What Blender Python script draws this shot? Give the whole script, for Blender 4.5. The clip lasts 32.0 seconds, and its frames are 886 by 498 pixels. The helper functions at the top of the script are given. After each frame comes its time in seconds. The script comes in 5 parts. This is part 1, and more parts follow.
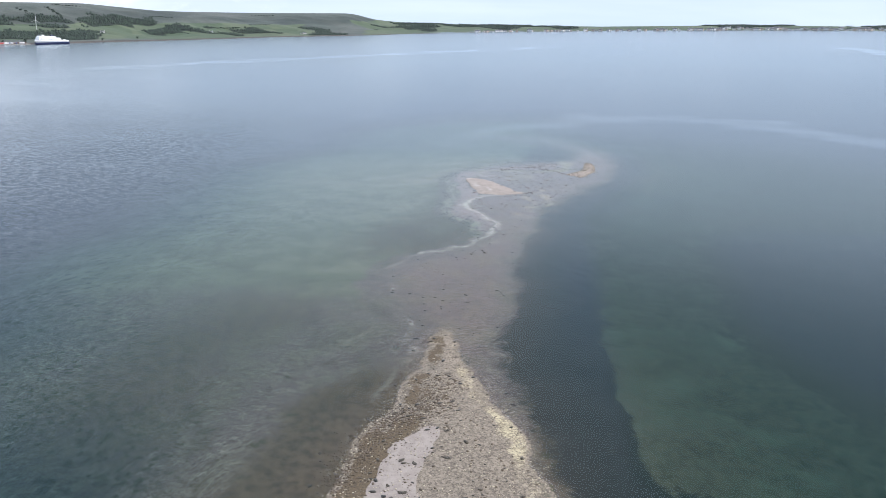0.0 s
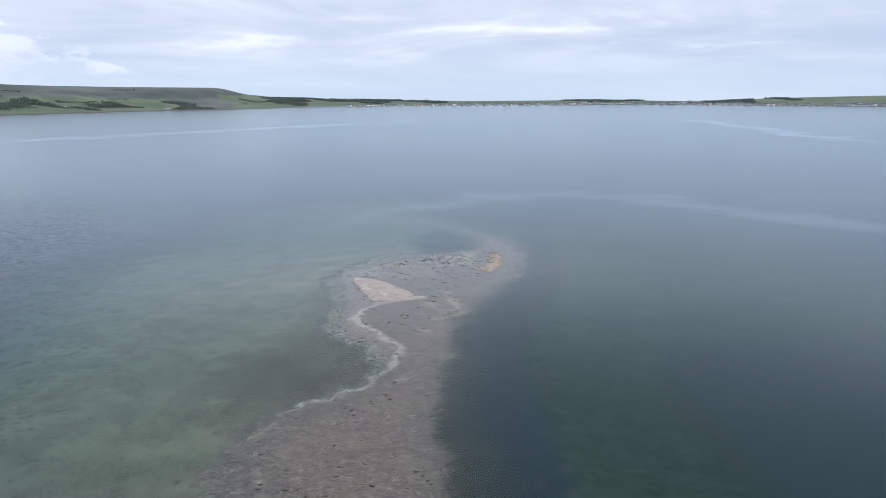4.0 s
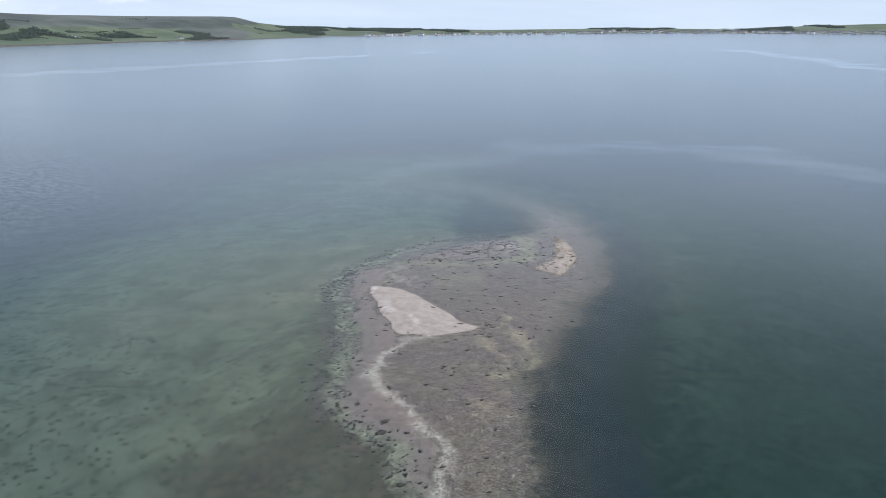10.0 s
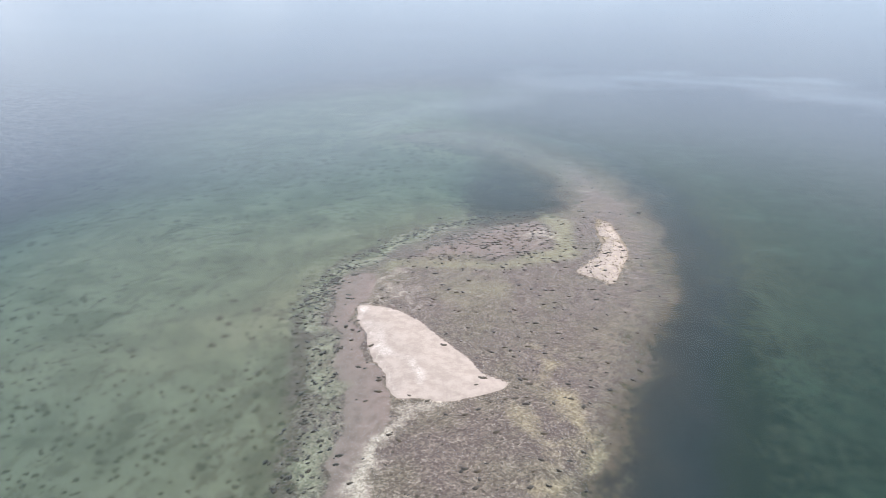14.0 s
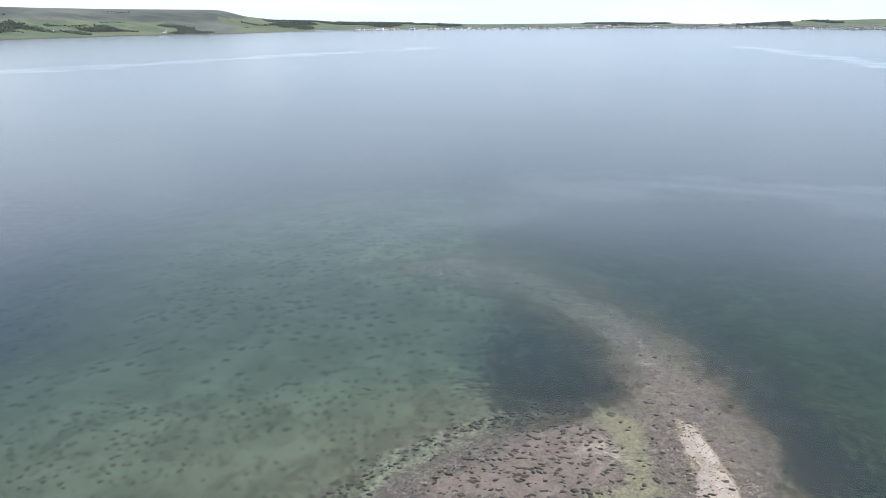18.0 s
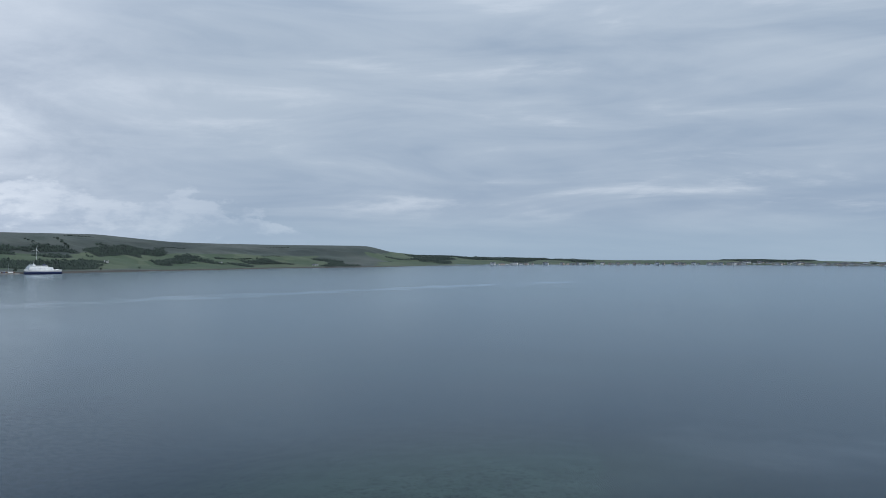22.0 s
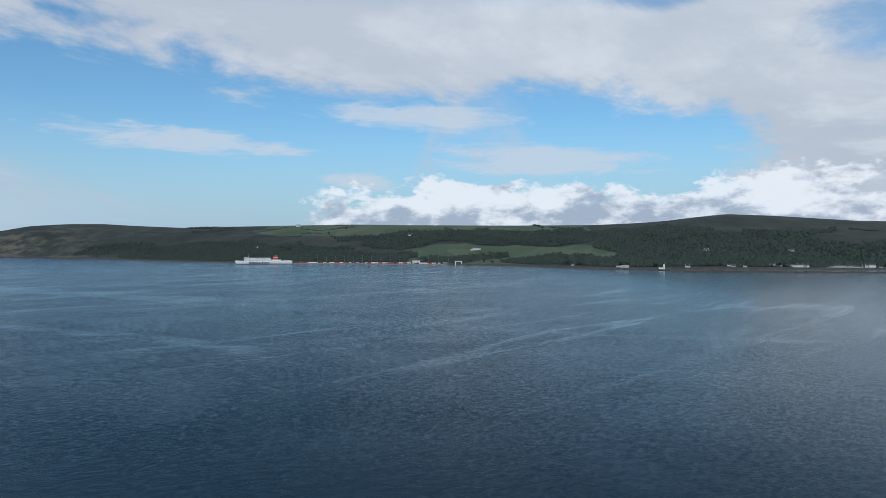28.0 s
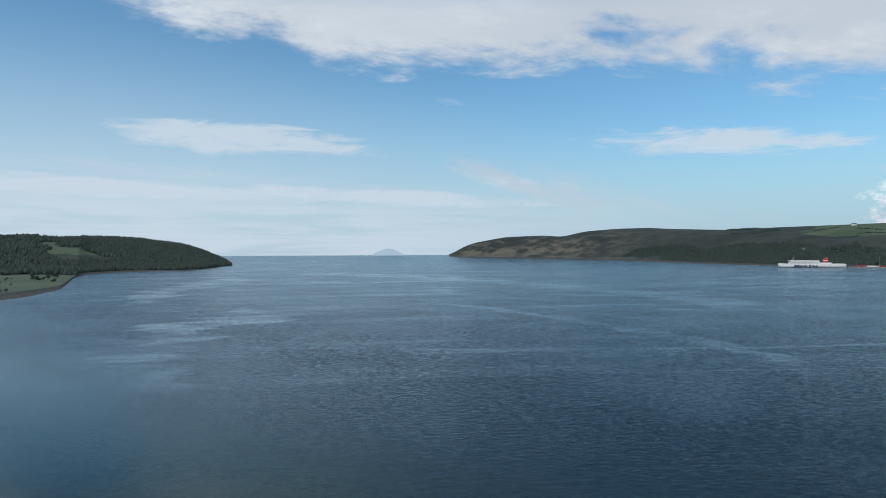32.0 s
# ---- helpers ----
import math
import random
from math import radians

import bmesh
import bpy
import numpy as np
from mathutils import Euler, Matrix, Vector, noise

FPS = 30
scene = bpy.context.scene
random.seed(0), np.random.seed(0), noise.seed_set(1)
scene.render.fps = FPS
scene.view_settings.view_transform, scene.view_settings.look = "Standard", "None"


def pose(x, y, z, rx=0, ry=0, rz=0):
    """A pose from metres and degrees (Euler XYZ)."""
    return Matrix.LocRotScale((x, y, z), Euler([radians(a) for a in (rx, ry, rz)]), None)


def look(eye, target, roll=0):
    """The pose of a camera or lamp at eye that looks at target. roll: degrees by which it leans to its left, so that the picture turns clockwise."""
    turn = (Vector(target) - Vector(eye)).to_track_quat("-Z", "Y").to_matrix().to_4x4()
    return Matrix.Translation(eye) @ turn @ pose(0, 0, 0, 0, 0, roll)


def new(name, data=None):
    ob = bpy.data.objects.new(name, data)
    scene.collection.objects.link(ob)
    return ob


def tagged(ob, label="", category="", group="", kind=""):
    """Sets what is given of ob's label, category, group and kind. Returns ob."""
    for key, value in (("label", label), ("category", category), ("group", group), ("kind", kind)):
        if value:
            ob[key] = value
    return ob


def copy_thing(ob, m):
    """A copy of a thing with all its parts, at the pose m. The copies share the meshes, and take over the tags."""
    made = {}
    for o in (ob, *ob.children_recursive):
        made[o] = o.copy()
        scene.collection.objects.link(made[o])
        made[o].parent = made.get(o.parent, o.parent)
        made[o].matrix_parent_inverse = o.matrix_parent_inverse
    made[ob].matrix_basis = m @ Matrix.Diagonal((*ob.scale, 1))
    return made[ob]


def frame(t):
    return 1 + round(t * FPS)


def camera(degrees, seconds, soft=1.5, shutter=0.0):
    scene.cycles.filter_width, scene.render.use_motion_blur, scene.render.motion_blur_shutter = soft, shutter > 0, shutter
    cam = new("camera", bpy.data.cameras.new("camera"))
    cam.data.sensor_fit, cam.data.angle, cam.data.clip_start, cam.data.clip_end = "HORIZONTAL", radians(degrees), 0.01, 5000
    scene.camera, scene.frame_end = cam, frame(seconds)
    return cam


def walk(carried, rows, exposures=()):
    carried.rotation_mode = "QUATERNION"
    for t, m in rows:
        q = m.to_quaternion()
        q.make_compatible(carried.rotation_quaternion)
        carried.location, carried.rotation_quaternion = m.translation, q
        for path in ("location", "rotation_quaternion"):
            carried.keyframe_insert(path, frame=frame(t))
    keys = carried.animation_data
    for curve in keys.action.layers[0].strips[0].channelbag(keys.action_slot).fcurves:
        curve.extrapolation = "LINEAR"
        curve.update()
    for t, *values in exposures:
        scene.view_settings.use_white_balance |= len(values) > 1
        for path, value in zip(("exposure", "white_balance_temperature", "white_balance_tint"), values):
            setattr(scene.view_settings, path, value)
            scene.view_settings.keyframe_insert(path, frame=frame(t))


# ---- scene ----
# Camera: seconds, place, heading (degrees, anticlockwise from +y), pitch, roll
cam = camera(63.8, 32.0, 0.8)
PATH = [
    (0.0, 0.00, 0.00, 50.98, 7.22, -17.47, -0.16),
    (0.5, -0.89, 5.94, 50.88, 7.22, -16.51, -0.20),
    (1.0, -1.81, 11.65, 50.77, 7.22, -14.07, -0.24),
    (1.5, -2.59, 17.23, 50.65, 7.24, -12.55, -0.22),
    (2.0, -3.38, 22.72, 50.53, 7.25, -11.90, -0.19),
    (2.5, -4.20, 28.17, 50.42, 5.56, -11.87, -0.22),
    (3.0, -4.97, 33.66, 50.28, 5.48, -11.87, -0.19),
    (3.5, -5.85, 39.32, 50.14, -0.59, -11.88, -0.09),
    (4.0, -6.86, 45.18, 49.98, -2.88, -11.87, -0.10),
    (4.5, -7.89, 51.18, 49.82, -2.86, -11.86, -0.17),
    (5.0, -8.83, 57.24, 49.67, -2.00, -11.86, -0.18),
    (5.5, -9.57, 63.29, 49.54, -1.78, -11.92, -0.03),
    (6.0, -9.99, 69.26, 49.43, -1.78, -11.98, -0.01),
    (6.5, -10.32, 74.99, 49.35, -1.78, -12.02, 0.01),
    (7.0, -10.49, 80.36, 49.30, -1.73, -12.09, 0.03),
    (7.5, -10.56, 85.34, 49.29, -1.60, -12.10, 0.05),
    (8.0, -10.61, 90.00, 49.33, -1.52, -12.13, 0.01),
    (8.5, -10.85, 94.46, 49.40, -1.53, -12.11, -0.03),
    (9.0, -11.26, 98.76, 49.52, -1.63, -12.02, -0.06),
    (9.5, -11.04, 103.31, 49.69, -1.49, -12.53, -0.10),
    (10.0, -10.71, 107.91, 49.89, -1.23, -17.23, -0.27),
    (10.5, -10.57, 112.71, 50.08, -1.04, -22.51, -0.46),
    (11.0, -10.54, 117.80, 50.25, -0.91, -25.81, -0.61),
    (11.5, -10.61, 123.06, 50.39, -0.87, -27.21, -0.65),
    (12.0, -10.76, 128.43, 50.50, -0.91, -27.29, -0.67),
    (12.5, -10.93, 133.75, 50.58, -0.95, -27.32, -0.69),
    (13.0, -11.09, 138.98, 50.66, -1.00, -27.24, -0.71),
    (13.5, -11.34, 144.09, 50.75, -1.13, -25.37, -0.73),
    (14.0, -11.59, 149.05, 50.85, -1.19, -23.85, -0.72),
    (14.5, -11.77, 154.25, 50.96, -1.25, -23.13, -0.67),
    (15.0, -11.87, 159.64, 51.09, -1.26, -22.87, -0.58),
    (15.5, -11.96, 165.14, 51.22, -1.26, -22.92, -0.49),
    (16.0, -12.06, 170.66, 51.33, -1.26, -23.11, -0.41),
    (16.5, -12.23, 176.15, 51.41, -1.30, -23.30, -0.33),
    (17.0, -12.50, 181.52, 51.44, -1.41, -23.31, -0.25),
    (17.5, -12.75, 187.11, 51.43, -1.56, -22.72, -0.14),
    (18.0, -13.40, 193.04, 51.38, -1.96, -17.68, -0.14),
    (18.5, -13.86, 198.75, 51.31, -2.14, -9.83, -0.07),
    (19.0, -13.94, 203.88, 51.23, -2.18, -2.59, -0.09),
    (19.5, -13.77, 208.30, 51.13, -2.22, 0.68, -0.13),
    (20.0, -13.42, 211.91, 51.02, -2.20, 0.69, -0.09),
    (20.5, -13.00, 214.58, 50.91, -2.06, 0.70, -0.04),
    (21.0, -12.55, 216.58, 50.80, 1.70, 0.68, 0.05),
    (21.5, -12.09, 218.07, 50.70, 6.14, 0.69, 0.19),
    (22.0, -11.65, 219.16, 50.60, 8.60, 0.69, 0.25),
    (22.5, -11.26, 219.94, 50.52, 12.72, 0.63, 0.37),
    (23.0, -10.94, 220.45, 50.44, 21.95, 0.51, 0.51),
    (23.5, -10.67, 220.75, 50.37, 30.33, 0.39, 0.44),
    (24.0, -10.37, 220.94, 50.32, 38.61, 0.26, 0.43),
    (24.5, -9.97, 221.10, 50.28, 46.79, 0.17, 0.41),
    (25.0, -9.45, 221.24, 50.25, 54.81, 0.09, 0.35),
    (25.5, -8.88, 221.40, 50.23, 62.47, 0.02, 0.24),
    (26.0, -8.36, 221.58, 50.22, 69.37, -0.01, 0.21),
    (26.5, -7.98, 221.76, 50.22, 76.01, -0.02, 0.13),
    (27.0, -7.69, 221.94, 50.22, 82.62, -0.03, 0.05),
    (27.5, -7.46, 222.12, 50.23, 89.15, -0.03, -0.01),
    (28.0, -7.29, 222.32, 50.24, 95.59, -0.02, -0.08),
    (28.5, -7.19, 222.56, 50.26, 101.92, 0.01, -0.15),
    (29.0, -7.16, 222.86, 50.27, 108.10, 0.06, -0.21),
    (29.5, -7.18, 223.22, 50.29, 113.82, 0.09, -0.21),
    (30.0, -7.23, 223.66, 50.30, 118.90, 0.16, -0.24),
    (30.5, -7.29, 224.17, 50.32, 123.82, 0.19, -0.23),
    (31.0, -7.34, 224.75, 50.33, 128.70, 0.22, -0.20),
    (31.5, -7.38, 225.33, 50.35, 133.59, 0.25, -0.20),
    (32.0, -7.41, 225.91, 50.37, 137.16, 0.27, -0.23),
]


def flight(x, y, z, heading, pitch, roll):
    h, p = radians(heading), radians(pitch)
    ahead = Vector((-math.sin(h) * math.cos(p), math.cos(h) * math.cos(p), math.sin(p)))
    return look((x, y, z), Vector((x, y, z)) + ahead, roll * ROLL)


ROLL = 1.0
EXPOSURES = [(0.0, 0.87, 6050, 16), (0.7, 0.82, 6050, 16), (2.0, 0.66, 6050, 16), (9.4, 0.54, 6000, 15), (11.0, 1.12, 6300, 17), (13.0, 1.38, 6450, 18), (17.5, 1.28, 6450, 17), (18.6, 0.75, 6200, 11),
             (19.6, 0.12, 6000, 9), (22.0, -0.2, 5700, 9), (24.0, -0.35, 5600, 9), (26.5, -0.46, 5600, 9), (28.5, -0.38, 5750, 8), (32.0, -0.3, 5850, 7)]
walk(cam, [(r[0], flight(*r[1:])) for r in PATH], EXPOSURES)

# ---------------------------------------------------------------- light
SUN_BEARING, SUN_HEIGHT = radians(-95), radians(42)      # bearings run anticlockwise from +y
sun_way = Vector((-math.sin(SUN_BEARING) * math.cos(SUN_HEIGHT), math.cos(SUN_BEARING) * math.cos(SUN_HEIGHT), math.sin(SUN_HEIGHT)))
sun_data = bpy.data.lights.new("sun", "SUN")
sun_data.energy, sun_data.angle, sun_data.color = 1.8, radians(8), (1.0, 0.95, 0.87)
sun = new("sun", sun_data)
sun.matrix_world = look(sun_way * 100, (0, 0, 0))


class Nodes:
    """Short hand for building node trees."""

    def __init__(self, tree):
        self.tree = tree
        tree.nodes.clear()

    def put(self, kind, **settings):
        node = self.tree.nodes.new(kind)
        for key, value in settings.items():
            if key in SETTERS:
                SETTERS[key](node, value)
        return node

    def link(self, a, b):
        self.tree.links.new(a, b)

    def feed(self, socket, value):
        if hasattr(value, "links"):
            self.tree.links.new(value, socket)
        elif value is not None:
            socket.default_value = value

    def math(self, op, a, b=None, c=None, clamp=False):
        n = self.tree.nodes.new("ShaderNodeMath")
        n.operation, n.use_clamp = op, clamp
        for s, v in zip(n.inputs, (a, b, c)):
            self.feed(s, v)
        return n.outputs[0]

    def vec(self, op, a, b=None):
        n = self.tree.nodes.new("ShaderNodeVectorMath")
        n.operation = op
        self.feed(n.inputs[0], a)
        self.feed(n.inputs[1], b)
        return n.outputs[0]

    def step(self, v, lo, hi, a=0.0, b=1.0):
        n = self.tree.nodes.new("ShaderNodeMapRange")
        n.interpolation_type = "SMOOTHSTEP"
        for s, x in zip(n.inputs, (v, lo, hi, a, b)):
            self.feed(s, x)
        return n.outputs[0]

    def noise(self, v, scale, detail=4.0, rough=0.55, warp=0.0):
        n = self.tree.nodes.new("ShaderNodeTexNoise")
        self.feed(n.inputs["Vector"], v)
        for k, x in (("Scale", scale), ("Detail", detail), ("Roughness", rough), ("Distortion", warp)):
            n.inputs[k].default_value = x
        return n.outputs["Fac"]

    def tree_noise(self, v, scale):
        """Noise as a vector about zero."""
        n = self.tree.nodes.new("ShaderNodeTexNoise")
        self.feed(n.inputs["Vector"], v)
        n.inputs["Scale"].default_value, n.inputs["Detail"].default_value = scale, 3.0
        return self.vec("SUBTRACT", n.outputs["Color"], (0.5, 0.5, 0.5))

    def cells(self, v, scale):
        n = self.tree.nodes.new("ShaderNodeTexVoronoi")
        self.feed(n.inputs["Vector"], v)
        n.inputs["Scale"].default_value = scale
        return n

    def mix(self, f, a, b, blend="MIX"):
        n = self.tree.nodes.new("ShaderNodeMix")
        n.data_type, n.blend_type = "RGBA", blend
        for s, x in zip((n.inputs[0], n.inputs[6], n.inputs[7]), (f, a, b)):
            self.feed(s, (*x, 1) if isinstance(x, tuple) and len(x) == 3 else x)
        return n.outputs[2]

    def attr(self, name):
        n = self.tree.nodes.new("ShaderNodeAttribute")
        n.attribute_name = name
        return n.outputs["Fac"]

    def where(self, which="Object"):
        return self.tree.nodes.new("ShaderNodeTexCoord").outputs[which]

    def stretch(self, v, scale, turn=0.0):
        """Turned about z by so many degrees, then scaled along the turned axes."""
        for key, value in (("Rotation", (0, 0, radians(turn))), ("Scale", scale)):
            n = self.tree.nodes.new("ShaderNodeMapping")
            self.feed(n.inputs[0], v)
            n.inputs[key].default_value = value
            v = n.outputs[0]
        return v

    def split(self, v):
        n = self.tree.nodes.new("ShaderNodeSeparateXYZ")
        self.feed(n.inputs[0], v)
        return n.outputs

    def join(self, x, y, z):
        n = self.tree.nodes.new("ShaderNodeCombineXYZ")
        for s, v in zip(n.inputs, (x, y, z)):
            self.feed(s, v)
        return n.outputs[0]


SETTERS = {}

# ---------------------------------------------------------------- sky: thin blue with broken cloud
world = bpy.data.worlds.new("sky")
scene.world = world
world.use_nodes = True
N = Nodes(world.node_tree)
way = N.where("Generated")
wx, wy, wz = N.split(way)
flat = N.math("POWER", N.math("ADD", N.math("MULTIPLY", wx, wx), N.math("MULTIPLY", wy, wy)), 0.5)
height = N.math("MULTIPLY", N.math("ARCTAN2", wz, flat), 57.2958)                    # degrees over the horizon
turned = N.math("MULTIPLY", N.math("ARCTAN2", N.math("MULTIPLY", wx, -1), wy), 57.2958)   # bearing, -180..180
sky = world.node_tree.nodes.new("ShaderNodeTexSky")
sky.sky_type, sky.sun_disc = "NISHITA", False
sky.sun_elevation, sky.sun_rotation = SUN_HEIGHT, -SUN_BEARING
sky.air_density, sky.dust_density, sky.ozone_density = 1.0, 1.0, 1.5
blue = N.vec("MULTIPLY", sky.outputs[0], (0.108, 0.141, 0.146))
# pale haze low over the horizon
low = N.step(N.math("ABSOLUTE", height), 0.0, N.step(turned, 115, 165, 11.0, 19.0), 1.0, 0.0)
blue = N.mix(N.math("MULTIPLY", low, 0.85), blue, N.mix(N.step(turned, 115, 165), (0.54, 0.68, 0.78), (0.68, 0.79, 0.86)))
# the high sheet, seen in perspective
lift = N.math("ADD", N.math("MAXIMUM", wz, 0.0), 0.16)
sheet = N.join(N.math("DIVIDE", wx, lift), N.math("DIVIDE", wy, lift), 0.0)
sheet = N.stretch(sheet, (0.75, 1.0, 1.0), 35)
n1 = N.noise(sheet, 0.55, 8, 0.6, 0.6)
n2 = N.noise(sheet, 2.2, 7, 0.62, 0.3)
n3 = N.noise(N.stretch(sheet, (0.35, 1.6, 1.0), -50), 0.9, 6, 0.6, 0.5)
# lower edge of the sheet: on the ground in the south, rising to the open north
edge = N.math("ADD", N.math("ADD", N.step(turned, 50, 86, -14, 10.0), N.step(turned, 92, 122, 0.0, 2.5)), N.math("ADD", N.step(turned, 124, 162, 0.0, 2.6), N.step(turned, 152, 168, 0.0, 7.5)))
ragged = N.math("ADD", N.math("MULTIPLY", N.math("SUBTRACT", n1, 0.5), 4.6), N.math("MULTIPLY", N.math("SUBTRACT", n2, 0.5), 2.4))
cover = N.step(N.math("ADD", N.math("DIVIDE", N.math("SUBTRACT", height, edge), 7.0), ragged), -0.15, 0.45)
wisps = N.math("MULTIPLY", N.step(n3, 0.55, 0.72), N.math("MULTIPLY", N.step(height, 1.0, 5.0), 0.75))
overhead = N.math("MULTIPLY", N.step(height, 18.0, 23), N.math("MULTIPLY", N.step(turned, 20, 80), 0.92))   # the gap goes on overhead to the north: unseen, added to darken sea reflections
cover = N.math("MULTIPLY", N.math("MAXIMUM", cover, wisps), N.math("SUBTRACT", 1.0, N.math("MULTIPLY", overhead, N.step(n1, 0.35, 0.75, 1.0, 0.75))))
shade = N.math("ADD", N.math("MULTIPLY", n1, 0.62), N.math("MULTIPLY", n2, 0.38))
bright = N.mix(N.step(turned, 6, 62), (0.64, 0.668, 0.705), (0.90, 0.898, 0.895))
bright = N.mix(N.math("MULTIPLY", N.step(turned, 80, 105), N.step(turned, 145, 122)), bright, (0.74, 0.752, 0.785))
grey = N.mix(N.step(shade, 0.36, 0.66), N.mix(N.step(turned, 30, 75), (0.36, 0.412, 0.49), (0.70, 0.72, 0.75)), bright)
lit = N.math("MULTIPLY", N.step(N.math("ADD", n2, N.step(turned, 25, 60, -0.04, 0.07)), 0.56, 0.80), N.step(height, 2.0, 6.0))
grey = N.mix(N.math("MULTIPLY", lit, 0.75), grey, (0.94, 0.935, 0.925))
# the south: a soft, layered overcast
layer = N.noise(N.stretch(sheet, (0.42, 1.0, 1.0), -62), 0.62, 6, 0.52, 0.5)
veil = N.noise(N.join(N.math("MULTIPLY", turned, 0.055), N.math("MULTIPLY", height, 0.34), 1.0), 1.0, 6, 0.55, 0.6)
soft_grey = N.mix(N.step(N.math("ADD", N.math("MULTIPLY", layer, 0.65), N.math("MULTIPLY", veil, 0.35)), 0.36, 0.62), (0.38, 0.445, 0.52), (0.585, 0.625, 0.655))
soft_grey = N.mix(N.math("MULTIPLY", N.step(N.math("ADD", N.math("MULTIPLY", veil, 0.65), N.math("MULTIPLY", n2, 0.35)), 0.54, 0.70), N.step(height, 1.5, 5.0, 0.1, 0.8)), soft_grey, (0.74, 0.755, 0.765))
soft_grey = N.mix(N.step(height, 0.5, 4.5, 0.75, 0.0), soft_grey, (0.415, 0.50, 0.56))
grey = N.mix(N.step(turned, 22, 48), soft_grey, grey)
# thin bright overcast on the sun's side, mostly unseen, added to brighten southern water
thin = N.math("MULTIPLY", N.step(height, 16, 34), N.step(turned, 75, 35))
grey = N.mix(N.math("MULTIPLY", thin, 0.85), grey, (1.02, 1.04, 1.07))
# two gaps in the sheet over the eastern hills
for b, h, wide, tall in ((61.5, 15.4, 7.5, 2.4), (80, 19.5, 7, 1.6)):
    q = N.math("ADD", N.math("POWER", N.math("DIVIDE", N.math("SUBTRACT", turned, b), wide), 2.0), N.math("POWER", N.math("DIVIDE", N.math("SUBTRACT", height, h), tall), 2.0))
    cover = N.math("MULTIPLY", cover, N.step(N.math("ADD", q, N.math("MULTIPLY", N.math("SUBTRACT", n2, 0.5), 4.5)), 0.1, 1.5, 0.25, 1.0))
air = N.mix(cover, blue, grey)
# long streaks of cloud in the open part
fleece = N.noise(N.join(N.math("MULTIPLY", turned, 0.16), N.math("MULTIPLY", height, 0.8), 0.0), 1.1, 8, 0.65, 0.5)
for b, h, wide, tall in ((153.5, 8.8, 10, 1.2), (116, 8.2, 9, 1.0), (163, 4.8, 14, 0.8), (98, 10.5, 8, 1.1), (88, 7.0, 9, 1.2), (102, 5.4, 3.2, 0.7), (141, 4.4, 12, 0.6)):
    lean = N.math("MULTIPLY", N.math("SUBTRACT", turned, b), 0.045)
    q = N.math("ADD", N.math("POWER", N.math("DIVIDE", N.math("SUBTRACT", turned, b), wide), 2.0), N.math("POWER", N.math("DIVIDE", N.math("SUBTRACT", N.math("SUBTRACT", height, lean), h), tall), 2.0))
    streak = N.step(N.math("ADD", q, N.math("MULTIPLY", N.math("SUBTRACT", fleece, 0.5), 4.2)), 0.15, 1.3, 0.8, 0.0)
    air = N.mix(streak, air, (0.80, 0.84, 0.87))
# a pale bank low in the north
bank_n = N.noise(N.join(N.math("MULTIPLY", turned, 0.05), N.math("MULTIPLY", height, 0.55), 3.0), 1.4, 6, 0.6, 0.4)
bank_c = N.math("MULTIPLY", N.math("MULTIPLY", N.step(turned, 108, 150), N.step(height, 1.5, N.step(turned, 135, 165, 6.5, 9.0), 1.0, 0.0)), N.step(bank_n, 0.30, 0.58))
air = N.mix(N.math("MULTIPLY", bank_c, 0.9), air, (0.78, 0.83, 0.87))
# heaped clouds low over the hills
heap_v = N.vec("MULTIPLY", way, (1.0, 1.0, 2.2))
h1 = N.noise(heap_v, 7.0, 8, 0.6, 0.0)
h2 = N.noise(N.vec("ADD", heap_v, (0.012, 0.0, 0.02)), 16.0, 6, 0.6, 0.0)
heap_top = N.math("MULTIPLY", N.step(turned, 4, 34), N.step(turned, 96, 119, 1.0, 0.0))
heap = N.math("SUBTRACT", N.math("ADD", h1, N.step(heap_top, 0.0, 1.0, -0.22, 0.22)), N.step(height, 0.5, 11.0, 0.0, 0.52))
heap_c = N.step(heap, 0.50, 0.56)
heap_l = N.mix(N.step(N.math("SUBTRACT", h2, N.step(height, 1.0, 5.0, 0.16, -0.10)), 0.36, 0.56), (0.52, 0.57, 0.65), (1.16, 1.13, 1.09))
air = N.mix(N.math("MULTIPLY", heap_c, N.step(turned, 30, 64, 0.15, 0.9)), air, heap_l)
# below the horizon: sea colour
air = N.mix(N.step(height, -0.8, -0.3, 1.0, 0.0), air, (0.16, 0.24, 0.30))
back = world.node_tree.nodes.new("ShaderNodeBackground")
N.link(air, back.inputs[0])
back.inputs[1].default_value = 1.0
out = world.node_tree.nodes.new("ShaderNodeOutputWorld")
N.link(back.outputs[0], out.inputs[0])


# ---------------------------------------------------------------- materials
def material(name):
    m = bpy.data.materials.new(name)
    m.use_nodes = True
    return m, Nodes(m.node_tree)


